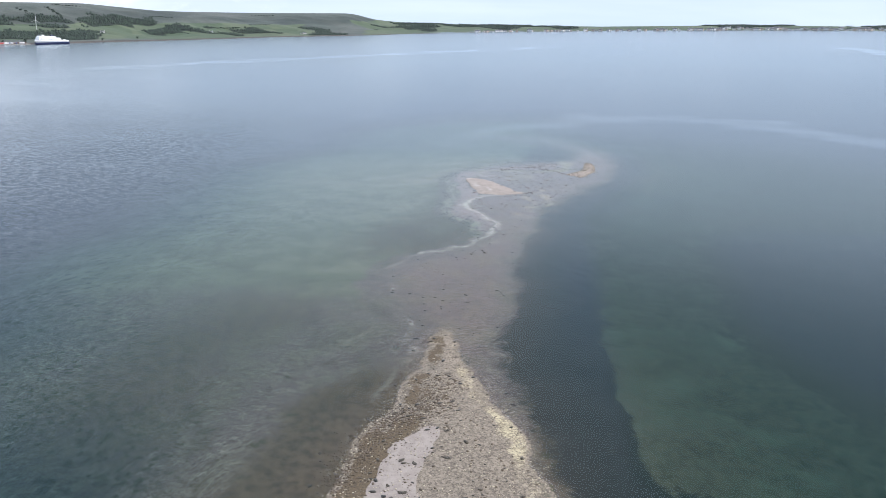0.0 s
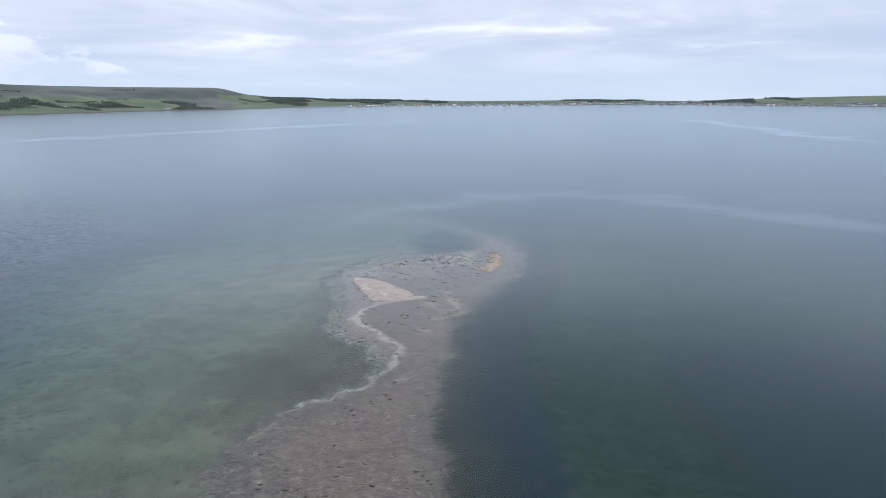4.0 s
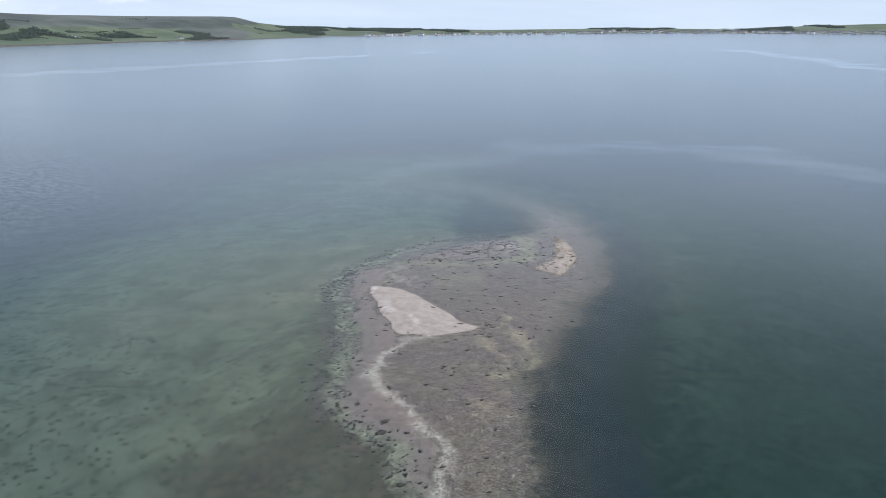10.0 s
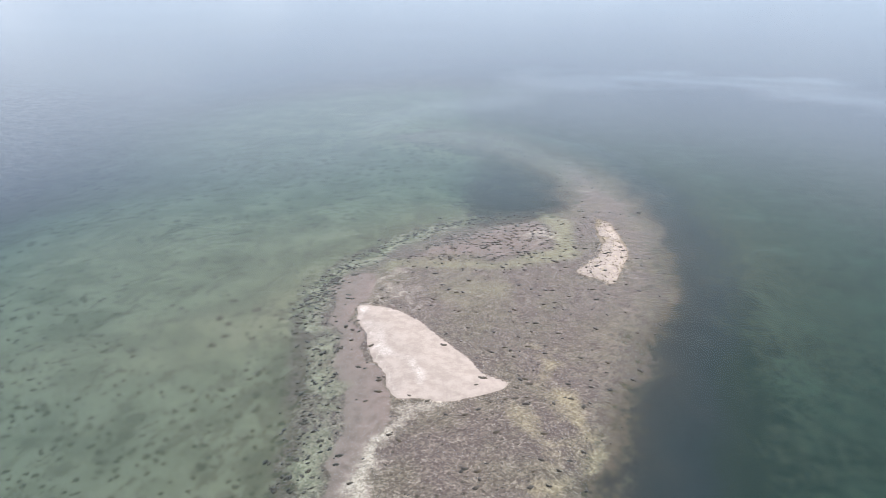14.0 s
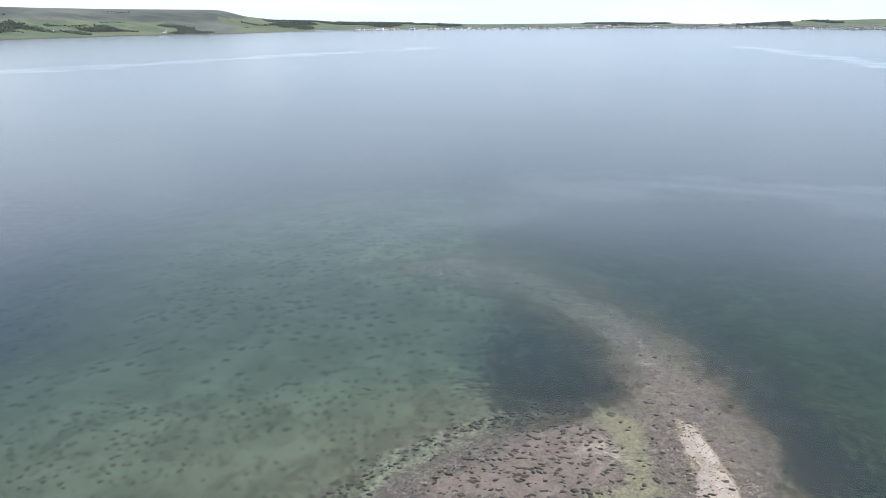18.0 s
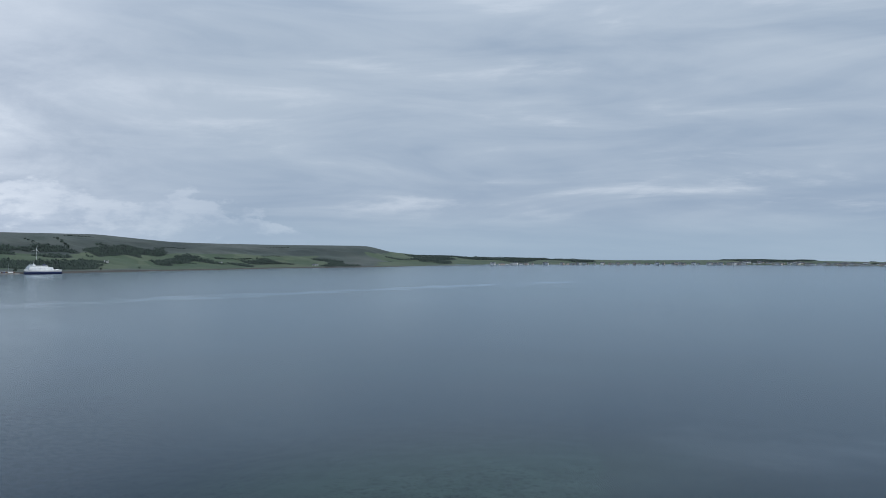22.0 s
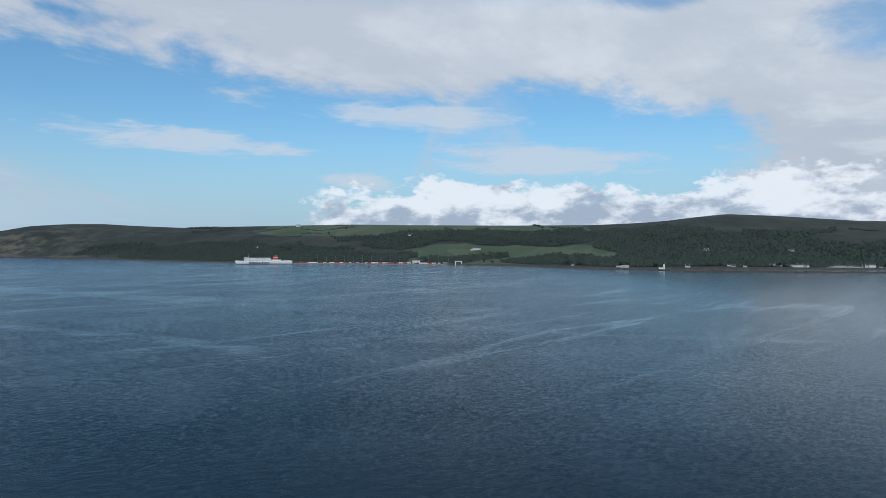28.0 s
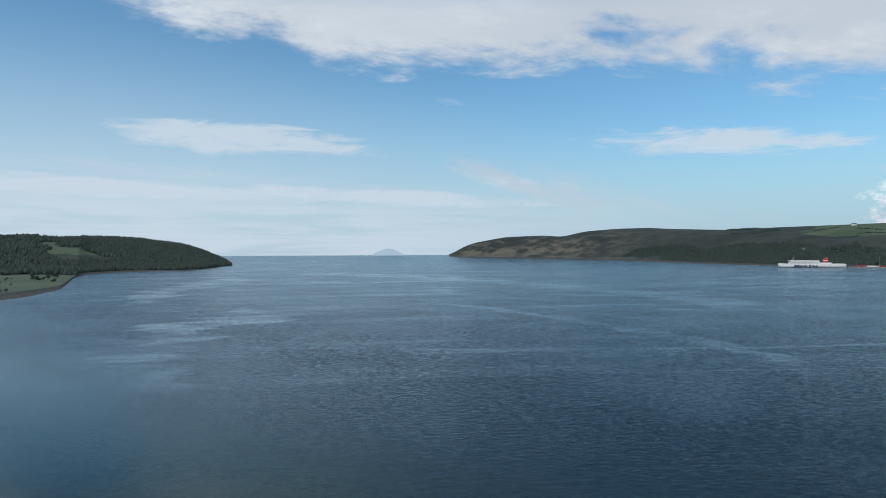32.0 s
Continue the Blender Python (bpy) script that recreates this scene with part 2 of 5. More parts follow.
def finish(m, n, colour, rough=0.8, bump=None, strength=0.4, distance=0.1, metal=0.0, emission=None):
    b = m.node_tree.nodes.new("ShaderNodeBsdfPrincipled")
    n.feed(b.inputs["Base Color"], (*colour, 1) if isinstance(colour, tuple) else colour)
    n.feed(b.inputs["Roughness"], rough)
    b.inputs["Metallic"].default_value = metal
    if bump is not None:
        k = m.node_tree.nodes.new("ShaderNodeBump")
        k.inputs["Strength"].default_value, k.inputs["Distance"].default_value = strength, distance
        n.link(bump, k.inputs["Height"])
        n.link(k.outputs[0], b.inputs["Normal"])
    o = m.node_tree.nodes.new("ShaderNodeOutputMaterial")
    n.link(b.outputs[0], o.inputs[0])
    return m


def plain(name, colour, rough=0.7, metal=0.0, vary=0.25, scale=1.0):
    """Paint, plaster, steel: a colour with two scales of wear."""
    m, n = material(name)
    v = n.where("Object")
    f = n.math("ADD", n.math("MULTIPLY", n.noise(v, scale), 0.6), n.math("MULTIPLY", n.noise(v, scale * 9), 0.4))
    dark = tuple(c * (1 - vary) for c in colour)
    light = tuple(min(1, c * (1 + vary * 0.6)) for c in colour)
    return finish(m, n, n.mix(n.step(f, 0.35, 0.65), dark, light), rough, f, 0.15, 0.05, metal)


SIZE = 1.2


def seabed_material():
    m, n = material("seabed")
    v = n.where("Object")
    fine, mid, big = n.noise(v, 4.6, 5, 0.7), n.noise(v, 0.7, 5, 0.65), n.noise(v, 0.12, 4)
    blotch = n.noise(v, 0.32, 6, 0.7, 0.8)
    pebble = n.cells(v, 4.5)
    grit = n.math("ADD", n.math("MULTIPLY", pebble.outputs["Color"], 0.5), n.math("MULTIPLY", fine, 0.6))
    grain = n.split(pebble.outputs["Color"])[0]
    speck = n.math("ADD", n.math("MULTIPLY", grain, 0.26), n.math("ADD", n.math("MULTIPLY", fine, 0.44), n.math("MULTIPLY", mid, 0.3)))

    def lay(colour, name, a, b, lo=0.40, hi=0.60, wob=0.5, by=None):
        """One kind of ground over another, broken up along its edge."""
        rough_edge = n.math("ADD", n.math("MULTIPLY", blotch, 0.5), n.math("ADD", n.math("MULTIPLY", mid, 0.35), n.math("MULTIPLY", fine, 0.15)))
        mask = n.math("ADD", n.attr(name), n.math("MULTIPLY", n.math("SUBTRACT", rough_edge, 0.5), wob * 2))
        mask = n.math("MULTIPLY", n.step(mask, lo, hi), n.step(n.attr(name), 0.02, 0.15))
        return n.mix(mask, colour, n.mix(n.step(speck if by is None else by, 0.32, 0.66), a, b))

    base = n.mix(n.step(speck, 0.33, 0.67), (0.074, 0.059, 0.050), (0.176, 0.142, 0.120))
    base = n.mix(n.step(big, 0.4, 0.65, 0.0, 0.7), base, n.mix(n.step(speck, 0.35, 0.62), (0.080, 0.070, 0.047), (0.175, 0.153, 0.108)))
    base = n.mix(n.step(blotch, 0.50, 0.75, 0.0, 0.30), base, n.mix(n.step(speck, 0.35, 0.62), (0.155, 0.132, 0.106), (0.285, 0.248, 0.20)))
    base = n.mix(n.step(blotch, 0.30, 0.45, 0.15, 0.0), base, (0.085, 0.066, 0.052))
    base = n.mix(n.math("MULTIPLY", n.step(grain, 0.80, 0.86), n.step(mid, 0.42, 0.62, 0.05, 0.6)), base, (0.36, 0.32, 0.26))
    bits = n.cells(v, 1.5)
    bit_there = n.math("MULTIPLY", n.step(n.split(bits.outputs["Color"])[0], 0.86, 0.88), n.step(bits.outputs["Distance"], 0.34, 0.24))
    base = n.mix(n.math("MULTIPLY", bit_there, 0.75), base, n.mix(n.step(n.split(bits.outputs["Color"])[1], 0.45, 0.55), (0.040, 0.034, 0.026), (0.030, 0.026, 0.016)))
    sand_c = n.mix(n.step(big, 0.35, 0.65), (0.110, 0.118, 0.072), (0.175, 0.176, 0.115))
    col = n.mix(n.step(n.attr("sea_sand"), 0.25, 0.8), base, n.mix(n.step(mid, 0.3, 0.7, 0.35, 0.0), sand_c, (0.115, 0.120, 0.068)))
    col = lay(col, "olive", (0.045, 0.036, 0.020), (0.105, 0.083, 0.048), 0.12, 0.75, 0.6, by=mid)
    col = lay(col, "mud", (0.165, 0.130, 0.111), (0.235, 0.187, 0.160), 0.35, 0.65, 0.25, by=mid)
    col = lay(col, "fringe", (0.135, 0.138, 0.088), (0.30, 0.292, 0.205), 0.30, 0.85, 0.9)
    col = lay(col, "algae", (0.125, 0.118, 0.072), (0.27, 0.258, 0.165), 0.24, 0.95, 0.7)
    col = lay(col, "gold", (0.145, 0.122, 0.076), (0.36, 0.315, 0.205), 0.24, 0.95, 0.75)
    col = lay(col, "pale", (0.22, 0.195, 0.155), (0.49, 0.445, 0.365), 0.26, 0.92, 0.8)
    col = lay(col, "shingle", (0.098, 0.080, 0.058), (0.240, 0.202, 0.150), 0.42, 0.58, 0.35)
    col = lay(col, "rim", (0.17, 0.14, 0.088), (0.44, 0.385, 0.245), 0.36, 0.70, 0.6)
    col = lay(col, "sand", (0.232, 0.199, 0.168), (0.300, 0.260, 0.222), 0.46, 0.54, 0.08, by=mid)
    col = lay(col, "shell", (0.30, 0.27, 0.235), (0.46, 0.425, 0.38), 0.30, 1.0, 0.5)
    col = lay(col, "wrack", (0.045, 0.032, 0.017), (0.135, 0.098, 0.052), 0.46, 0.56, 0.8, by=fine)
    # weed: round tufts, set thick or thin
    bent = n.vec("ADD", v, n.vec("MULTIPLY", n.tree_noise(v, 0.9), (1.5, 1.5, 0.0)))
    dense = n.attr("weed")
    weed = None
    for scale, far in ((0.42, 0.52), (0.8, 0.48)):
        c = n.cells(bent, scale)
        there = n.step(n.math("SUBTRACT", dense, n.split(c.outputs["Color"])[2]), -0.10, 0.25)
        spot = n.math("MULTIPLY", n.step(c.outputs["Distance"], far - 0.08, 0.20), there)
        weed = spot if weed is None else n.math("MAXIMUM", weed, spot)
    drifts = n.noise(n.stretch(v, (1.0, 0.55, 1.0), 20), 0.30, 7, 0.75, 0.4)
    weed = n.math("MAXIMUM", weed, n.math("MULTIPLY", n.step(n.math("ADD", drifts, n.math("MULTIPLY", n.math("SUBTRACT", dense, 0.6), 0.25)), 0.53, 0.60, 0.0, 0.5), n.step(dense, 0.1, 0.5)))
    col = n.mix(n.math("MULTIPLY", weed, 0.86), col, n.mix(n.step(fine, 0.4, 0.65), (0.026, 0.034, 0.018), (0.080, 0.072, 0.034)))
    patchy = n.math("ADD", n.math("MULTIPLY", n.noise(v, 1.1, 4, 0.65), 0.5), n.math("MULTIPLY", blotch, 0.5))
    belt = n.math("MULTIPLY", n.step(n.math("ADD", n.attr("belt"), n.math("MULTIPLY", n.math("SUBTRACT", patchy, 0.5), 2.2)), 0.18, 0.80), n.step(n.attr("belt"), 0.01, 0.10))
    col = n.mix(belt, col, n.mix(n.step(fine, 0.4, 0.7), (0.014, 0.017, 0.013), (0.036, 0.037, 0.028)))
    col = n.mix(n.math("MULTIPLY", n.step(grit, 0.30, 0.55, 0.15, 0.0), n.step(n.math("ADD", n.attr("sand"), n.attr("mud")), 0.2, 0.6, 1.0, 0.12)), col, (0.055, 0.045, 0.037))
    return finish(m, n, col, 0.85, grit, 0.6, 0.08)


SLICKS = [(-397.908, 0.525173, 0.000813467, 18, -330, 170, 1, 0.55),
          (-608.924, 0.765954, 0.000524778, 47, -900, 90, 1, 0.6),
          (-616.094, 1.00514, -0.00120719, 14, 150, 420, 1, 0.3),
          (251.419, 3.38866, 0.00219649, 79, -700, -215, 0, 0.95),
          (42.7867, 1.55041, 0.00114506, 70, -330, -90, 0, 0.95),
          (-762.909, 0.350517, 0.000134298, 108, -1400, -400, 1, 0.68),
          (296.617, 0.29263, -4.02385e-05, 40, 800, 1900, 1, 0.68),
          (-873.857, 0.252572, 0.000149276, 54, 700, 1900, 1, 0.45),
          (383.763, 1.09215, -0.00859938, 34, -60, 230, 0, 0.4)]


def water_material():
    """Clear shallow water over the bed: light that goes through it dims with depth, and the deep scatters blue-green."""
    m, n = material("sea_water")
    v = n.where("Object")
    depth = n.attr("depth")
    clear = n.tree.nodes.new("ShaderNodeCombineColor")
    for k, base in enumerate((0.58, 0.72, 0.70)):
        n.link(n.math("POWER", base, depth), clear.inputs[k])
    left = n.math("POWER", 0.74, depth)
    through_b = n.tree.nodes.new("ShaderNodeBsdfTransparent")
    n.link(clear.outputs[0], through_b.inputs[0])
    big = n.noise(v, 0.004, 4, 0.6, 0.6)
    deep = n.mix(n.step(n.attr("shelf"), 0.1, 0.9), n.mix(n.step(big, 0.35, 0.65), (0.0034, 0.0165, 0.0335), (0.0056, 0.0220, 0.0410)), (0.005, 0.021, 0.018))
    # western shallows: milky scatter, made paler to stand in for reflected sky
    deep = n.mix(n.attr("milky_sheen"), deep, (0.048, 0.063, 0.066))
    scatter = n.tree.nodes.new("ShaderNodeBsdfDiffuse")
    n.link(n.mix(left, deep, (0.0, 0.0, 0.0)), scatter.inputs[0])
    body = n.tree.nodes.new("ShaderNodeAddShader")
    n.link(through_b.outputs[0], body.inputs[0])
    n.link(scatter.outputs[0], body.inputs[1])
    # wind ripples, calmer in long slicks
    short = n.noise(n.stretch(v, (1, 0.45, 1), -47), 1.7, 3, 0.62, 0.6)
    long_ = n.noise(n.stretch(v, (1, 0.5, 1), -58), 0.6, 3, 0.5, 0.5)
    ripple = n.math("ADD", short, n.math("MULTIPLY", long_, 1.2))
    slick = n.noise(n.stretch(v, (1.0, 0.16, 1.0), -68), 0.006, 7, 0.62, 2.4)
    thread = n.noise(n.stretch(v, (1.0, 0.10, 1.0), -58), 0.0045, 5, 0.58, 2.0)
    lines = n.math("MULTIPLY", n.step(n.math("ABSOLUTE", n.math("SUBTRACT", thread, 0.5)), 0.020, 0.002), n.step(big, 0.40, 0.60, 0.0, 0.5))
    px, py, pz = n.split(v)
    open_sea = n.step(n.math("MULTIPLY", n.math("ADD", px, n.math("MULTIPLY", py, 0.55)), -1.0), -60, 330, 0.12, 1.0)
    calm = n.math("MULTIPLY", n.math("MAXIMUM", n.math("MULTIPLY", n.step(slick, 0.52, 0.72), 0.6), lines), open_sea)
    # single long slicks: the curve that each follows, its half width and its ends
    stray = n.noise(v, 0.012, 4, 0.6)
    for a, b, c, wide, lo, hi, along_y, strong in SLICKS:
        p, q = (py, px) if along_y else (px, py)
        track = n.math("ADD", a, n.math("MULTIPLY", p, n.math("ADD", b, n.math("MULTIPLY", p, c))))
        off = n.math("ABSOLUTE", n.math("ADD", n.math("SUBTRACT", q, track), n.math("MULTIPLY", n.math("SUBTRACT", stray, 0.5), wide * 5)))
        run_ = (hi - lo) * 0.2
        band = n.math("MULTIPLY", n.step(off, wide, wide * 0.15), n.math("MULTIPLY", n.step(p, lo, lo + run_), n.step(p, hi, hi - run_)))
        calm = n.math("MAXIMUM", calm, n.math("MULTIPLY", n.math("MULTIPLY", band, strong), n.step(slick, 0.36, 0.56, 0.35, 1.0)))
    bump = n.tree.nodes.new("ShaderNodeBump")
    bump.inputs["Distance"].default_value = 0.42
    gust = n.noise(v, 0.011, 3, 0.55, 0.5)
    choppy = n.math("MULTIPLY", n.math("MAXIMUM", n.math("MULTIPLY", n.step(px, -25, -220), n.step(py, 560, 120)), 0.07), n.step(gust, 0.3, 0.65, 0.7, 1.0))
    n.link(n.math("SUBTRACT", n.math("MULTIPLY", choppy, 0.65), n.math("MULTIPLY", n.math("MULTIPLY", calm, choppy), 0.5)), bump.inputs["Strength"])
    n.link(ripple, bump.inputs["Height"])
    gloss = n.tree.nodes.new("ShaderNodeBsdfGlossy")
    gloss.inputs["Color"].default_value = (0.88, 0.96, 1, 1)
    n.link(n.math("SUBTRACT", 0.16, n.math("MULTIPLY", calm, 0.04)), gloss.inputs["Roughness"])
    n.link(bump.outputs[0], gloss.inputs["Normal"])
    fres = n.tree.nodes.new("ShaderNodeFresnel")
    fres.inputs["IOR"].default_value = 1.333
    top = n.tree.nodes.new("ShaderNodeMixShader")
    rippled = n.tree.nodes.new("ShaderNodeFresnel")
    rippled.inputs["IOR"].default_value = 1.333
    n.link(bump.outputs[0], rippled.inputs["Normal"])
    both = n.math("ADD", n.math("MULTIPLY", fres.outputs[0], 0.60), n.math("MULTIPLY", rippled.outputs[0], 0.40))
    facet = n.math("ADD", 1.0, n.math("MULTIPLY", n.step(n.math("MULTIPLY", ripple, 0.455), 0.36, 0.66, -0.48, 0.48), choppy))
    seen = n.math("MULTIPLY", n.math("MULTIPLY", n.math("MULTIPLY", both, n.math("ADD", n.math("MULTIPLY", n.step(both, 0.03, 0.25, 0.36, 1.06), n.math("SUBTRACT", 1.0, choppy)), n.math("MULTIPLY", n.step(both, 0.10, 0.40, 0.12, 0.85), choppy))), facet), n.math("ADD", 1.0, n.math("MULTIPLY", calm, 0.55)))
    n.link(n.math("DIVIDE", seen, n.math("ADD", 1.0, n.math("MULTIPLY", seen, 0.4))), top.inputs[0])
    n.link(body.outputs[0], top.inputs[1])
    n.link(gloss.outputs[0], top.inputs[2])
    o = n.tree.nodes.new("ShaderNodeOutputMaterial")
    n.link(top.outputs[0], o.inputs[0])
    return m


def land_material():
    m, n = material("hill_land")
    v = n.where("Object")
    big, mid, fine = n.noise(v, 0.0035, 5, 0.6, 0.5), n.noise(v, 0.014, 5, 0.65), n.noise(v, 0.09, 4, 0.7)
    moor = n.mix(n.step(big, 0.35, 0.65), (0.056, 0.073, 0.062), (0.088, 0.098, 0.086))
    moor = n.mix(n.step(mid, 0.45, 0.75, 0.0, 0.8), moor, (0.046, 0.062, 0.048))
    # cloud shadow past bearing 44, painted into the moor's base colour
    moor = n.mix(n.attr("cloud_shade"), moor, n.mix(n.step(n.math("ADD", n.math("MULTIPLY", big, 0.5), n.math("MULTIPLY", mid, 0.5)), 0.38, 0.62), (0.016, 0.023, 0.020), (0.040, 0.046, 0.034)))
    # moor turned darker green inside the listed boxes
    moor = n.mix(n.math("MULTIPLY", n.attr("dark_slope"), n.step(mid, 0.3, 0.6, 1.0, 0.75)), moor, n.mix(n.step(big, 0.4, 0.6), (0.028, 0.040, 0.036), (0.042, 0.054, 0.045)))
    patch = n.cells(n.stretch(v, (1.0, 1.6, 1.0), 20), 0.0065)
    grass = n.mix(n.split(patch.outputs["Color"])[0], (0.050, 0.080, 0.042), (0.090, 0.114, 0.064))
    col = n.mix(n.step(n.math("ADD", n.attr("field"), n.math("MULTIPLY", n.math("SUBTRACT", mid, 0.5), 0.6)), 0.4, 0.6), moor, grass)
    col = n.mix(n.math("MULTIPLY", n.attr("heath"), n.step(n.math("ADD", n.math("MULTIPLY", big, 0.5), n.math("MULTIPLY", mid, 0.5)), 0.44, 0.58)), col, n.mix(n.step(fine, 0.4, 0.6), (0.10, 0.088, 0.066), (0.15, 0.132, 0.098)))
    col = n.mix(n.step(n.math("ADD", n.attr("wood"), n.math("MULTIPLY", n.math("SUBTRACT", mid, 0.5), 0.8)), 0.4, 0.6), col, (0.012, 0.021, 0.017))
    col = n.mix(n.step(n.attr("shore"), 0.3, 0.7), col, n.mix(n.step(fine, 0.3, 0.7), (0.035, 0.030, 0.025), (0.085, 0.072, 0.058)))
    col = n.mix(n.step(fine, 0.35, 0.6, 0.22, 0.0), col, (0.03, 0.038, 0.025))
    return finish(m, n, col, 0.95, fine, 0.5, 3.0)


SEABED, WATER, LAND = seabed_material(), water_material(), land_material()

# ---------------------------------------------------------------- the plan
EYE = (0.0, 213.6, 50.4)       # where the drone turns: bearings and ranges of the far shores are taken from here
HORIZON = 4750.0
rng = np.random.default_rng(7)


def lattice(x, y, scale, seed):
    """Smooth value noise, 0..1, over arrays."""
    table = np.random.default_rng(seed).random((256, 256))
    u, w = x / scale, y / scale
    i, j = np.floor(u).astype(int), np.floor(w).astype(int)
    a, b = u - i, w - j
    a, b = a * a * (3 - 2 * a), b * b * (3 - 2 * b)
    i0, i1, j0, j1 = i % 256, (i + 1) % 256, j % 256, (j + 1) % 256
    return (table[i0, j0] * (1 - a) + table[i1, j0] * a) * (1 - b) + (table[i0, j1] * (1 - a) + table[i1, j1] * a) * b


def soft(v, lo, hi):
    k = np.clip((v - lo) / (hi - lo), 0, 1)
    return k * k * (3 - 2 * k)


def outline(points, closed=True, cuts=5):
    """A smooth curve through the given places."""
    p = np.array(points, float) * SIZE
    n, made = len(p), []
    for k in range(n if closed else n - 1):
        q = [p[(k + o) % n] if closed else p[min(max(k + o, 0), n - 1)] for o in (-1, 0, 1, 2)]
        for s in np.arange(cuts) / cuts:
            made.append(0.5 * (2 * q[1] + (q[2] - q[0]) * s + (2 * q[0] - 5 * q[1] + 4 * q[2] - q[3]) * s * s + (3 * q[1] - q[0] - 3 * q[2] + q[3]) * s ** 3))
    if not closed:
        made.append(p[-1])
    return np.array(made)


def away(line, x, y, closed=True):
    """Distance to a line; for a closed one negative inside."""
    best, inside = np.full(x.shape, 1e9), np.zeros(x.shape, bool)
    ends = np.roll(line, -1, 0) if closed else line[1:]
    for (ax, ay), (bx, by) in zip(line, ends):
        dx, dy = bx - ax, by - ay
        k = np.clip(((x - ax) * dx + (y - ay) * dy) / (dx * dx + dy * dy + 1e-9), 0, 1)
        best = np.minimum(best, (x - ax - k * dx) ** 2 + (y - ay - k * dy) ** 2)
        if closed and dy:
            inside ^= ((ay > y) != (by > y)) & (x < ax + (y - ay) * dx / dy)
    best = np.sqrt(best)
    return np.where(inside, -best, best) if closed else best


SHOAL = outline([(-24, -90), (-25, 30), (-24, 60), (-20.5, 72), (-17, 84), (-17.5, 95), (-21, 104), (-25, 112), (-26, 121), (-21.5, 130), (-16, 135),
                 (-11.5, 145), (-11.2, 150), (-13, 155), (-18, 160), (-20.6, 165), (-20.4, 176), (-21.3, 187), (-23.2, 200), (-22.5, 210), (-17, 219.5),
                 (-9, 227), (0, 231.5), (9.5, 235), (13.5, 243), (12.5, 256), (6.5, 267), (-2, 278.5), (-13, 287.5), (-5, 291), (8, 287), (18, 274), (24, 259), (27, 240),
                 (27, 223), (23, 206), (16, 192), (9.5, 178), (5.3, 168), (3, 154), (1.3, 142), (-2, 126), (-0.8, 106), (-2, 88), (1.5, 72), (4.5, 60), (6, 35), (6, -90)])
BANK = outline([(-17, -90), (-18.5, 30), (-18.5, 56), (-18.2, 63), (-17, 68), (-15.3, 73), (-14.4, 80), (-13.9, 87), (-12.6, 94.5), (-11.4, 94.5), (-8.9, 87.5), (-5.9, 80.6),
                (-3.7, 76), (-1.5, 71), (0.2, 66), (1.4, 61), (2.6, 56), (4, 30), (4, -90)])
BANK_SAND = outline([(-14.8, 40), (-14.9, 56), (-14.3, 61), (-13.2, 65.8), (-10.4, 68), (-9.6, 64.5), (-9.9, 58), (-10.2, 40)])
PATCH = outline([(-18.8, 202.8), (-16.6, 203), (-14.2, 201.8), (-10.6, 198.1), (-7, 192.1), (-4.2, 187.8), (-2, 185.5), (-3.0, 184), (-7.2, 182.8), (-11, 183.2), (-13.6, 183.5), (-15, 188), (-17, 195.4)])
CREST = outline([(-18, 202), (-15.4, 196), (-14.2, 192.2), (-11.3, 188), (-11, 186)], closed=False)
BAR = outline([(17.2, 230.7), (18.9, 228.3), (19.3, 223.1), (19.1, 218.2), (17.8, 213.7), (15.9, 210.3), (14.1, 207.4), (13.1, 208.7), (10.2, 211.1), (12.9, 215.0), (14.8, 217.5), (15.7, 220.7), (16.1, 225.7)])
STREAK = outline([(-9.8, 183.1), (-12.3, 180.8), (-14.6, 177.2), (-15.7, 173.9), (-15.7, 169.1), (-13.9, 166.9), (-12.1, 164.3), (-10.8, 162.4), (-9.2, 159.4), (-8.1, 155.5), (-7.6, 150.5), (-9.2, 145.2), (-13.2, 138.5),
                  (-16.5, 133.9), (-20.6, 131), (-24.3, 125.1), (-24.9, 119), (-22.7, 112.3), (-19.5, 102.5), (-17.1, 96.4), (-16, 86), (-17.5, 74)], closed=False)
PALE_N = outline([(-18.4, 202.8), (-18.0, 207.5), (-17.0, 211.2), (-12.8, 215.8), (-10.9, 209.7), (-9.3, 204.0), (-5.6, 197.4), (-9.5, 199.6), (-13.5, 203.8), (-16.0, 204.2)])
SPOT = outline([(-10, 139), (-6.5, 140.3), (-4.6, 141.4)], closed=False)
GREENS = outline([(1.6, 192.5), (1.9, 190.2), (3.4, 188.4), (1.7, 185.3), (3.3, 182.8), (3.9, 179.0), (4.5, 175.5), (4.2, 173.0)], closed=False)
GREENS_S = outline([(-3.2, 180.2), (-0.8, 179.0), (0.3, 175.6), (1.9, 173.6), (1.1, 170.6), (0.6, 167.7), (-0.9, 166.0)], closed=False)
GREENS_N = outline([(-15.0, 215.2), (-13.2, 216.0), (-7.6, 214.6), (0.3, 213.5), (6.8, 215.9), (10.0, 219.1), (11.0, 226.8), (10.1, 231.8)], closed=False)
OLIVE_N = outline([(-9.8, 212.0), (-4.1, 211.5), (1.4, 210.0), (1.8, 204.5), (-1.4, 200.0), (-6.0, 199.6)])
GREENS_W = outline([(-26, 200.6), (-24.2, 208.8), (-21.6, 213.9), (-17.2, 221.6), (-9.0, 228.6), (-2.1, 232.2), (8, 234.2)], closed=False)
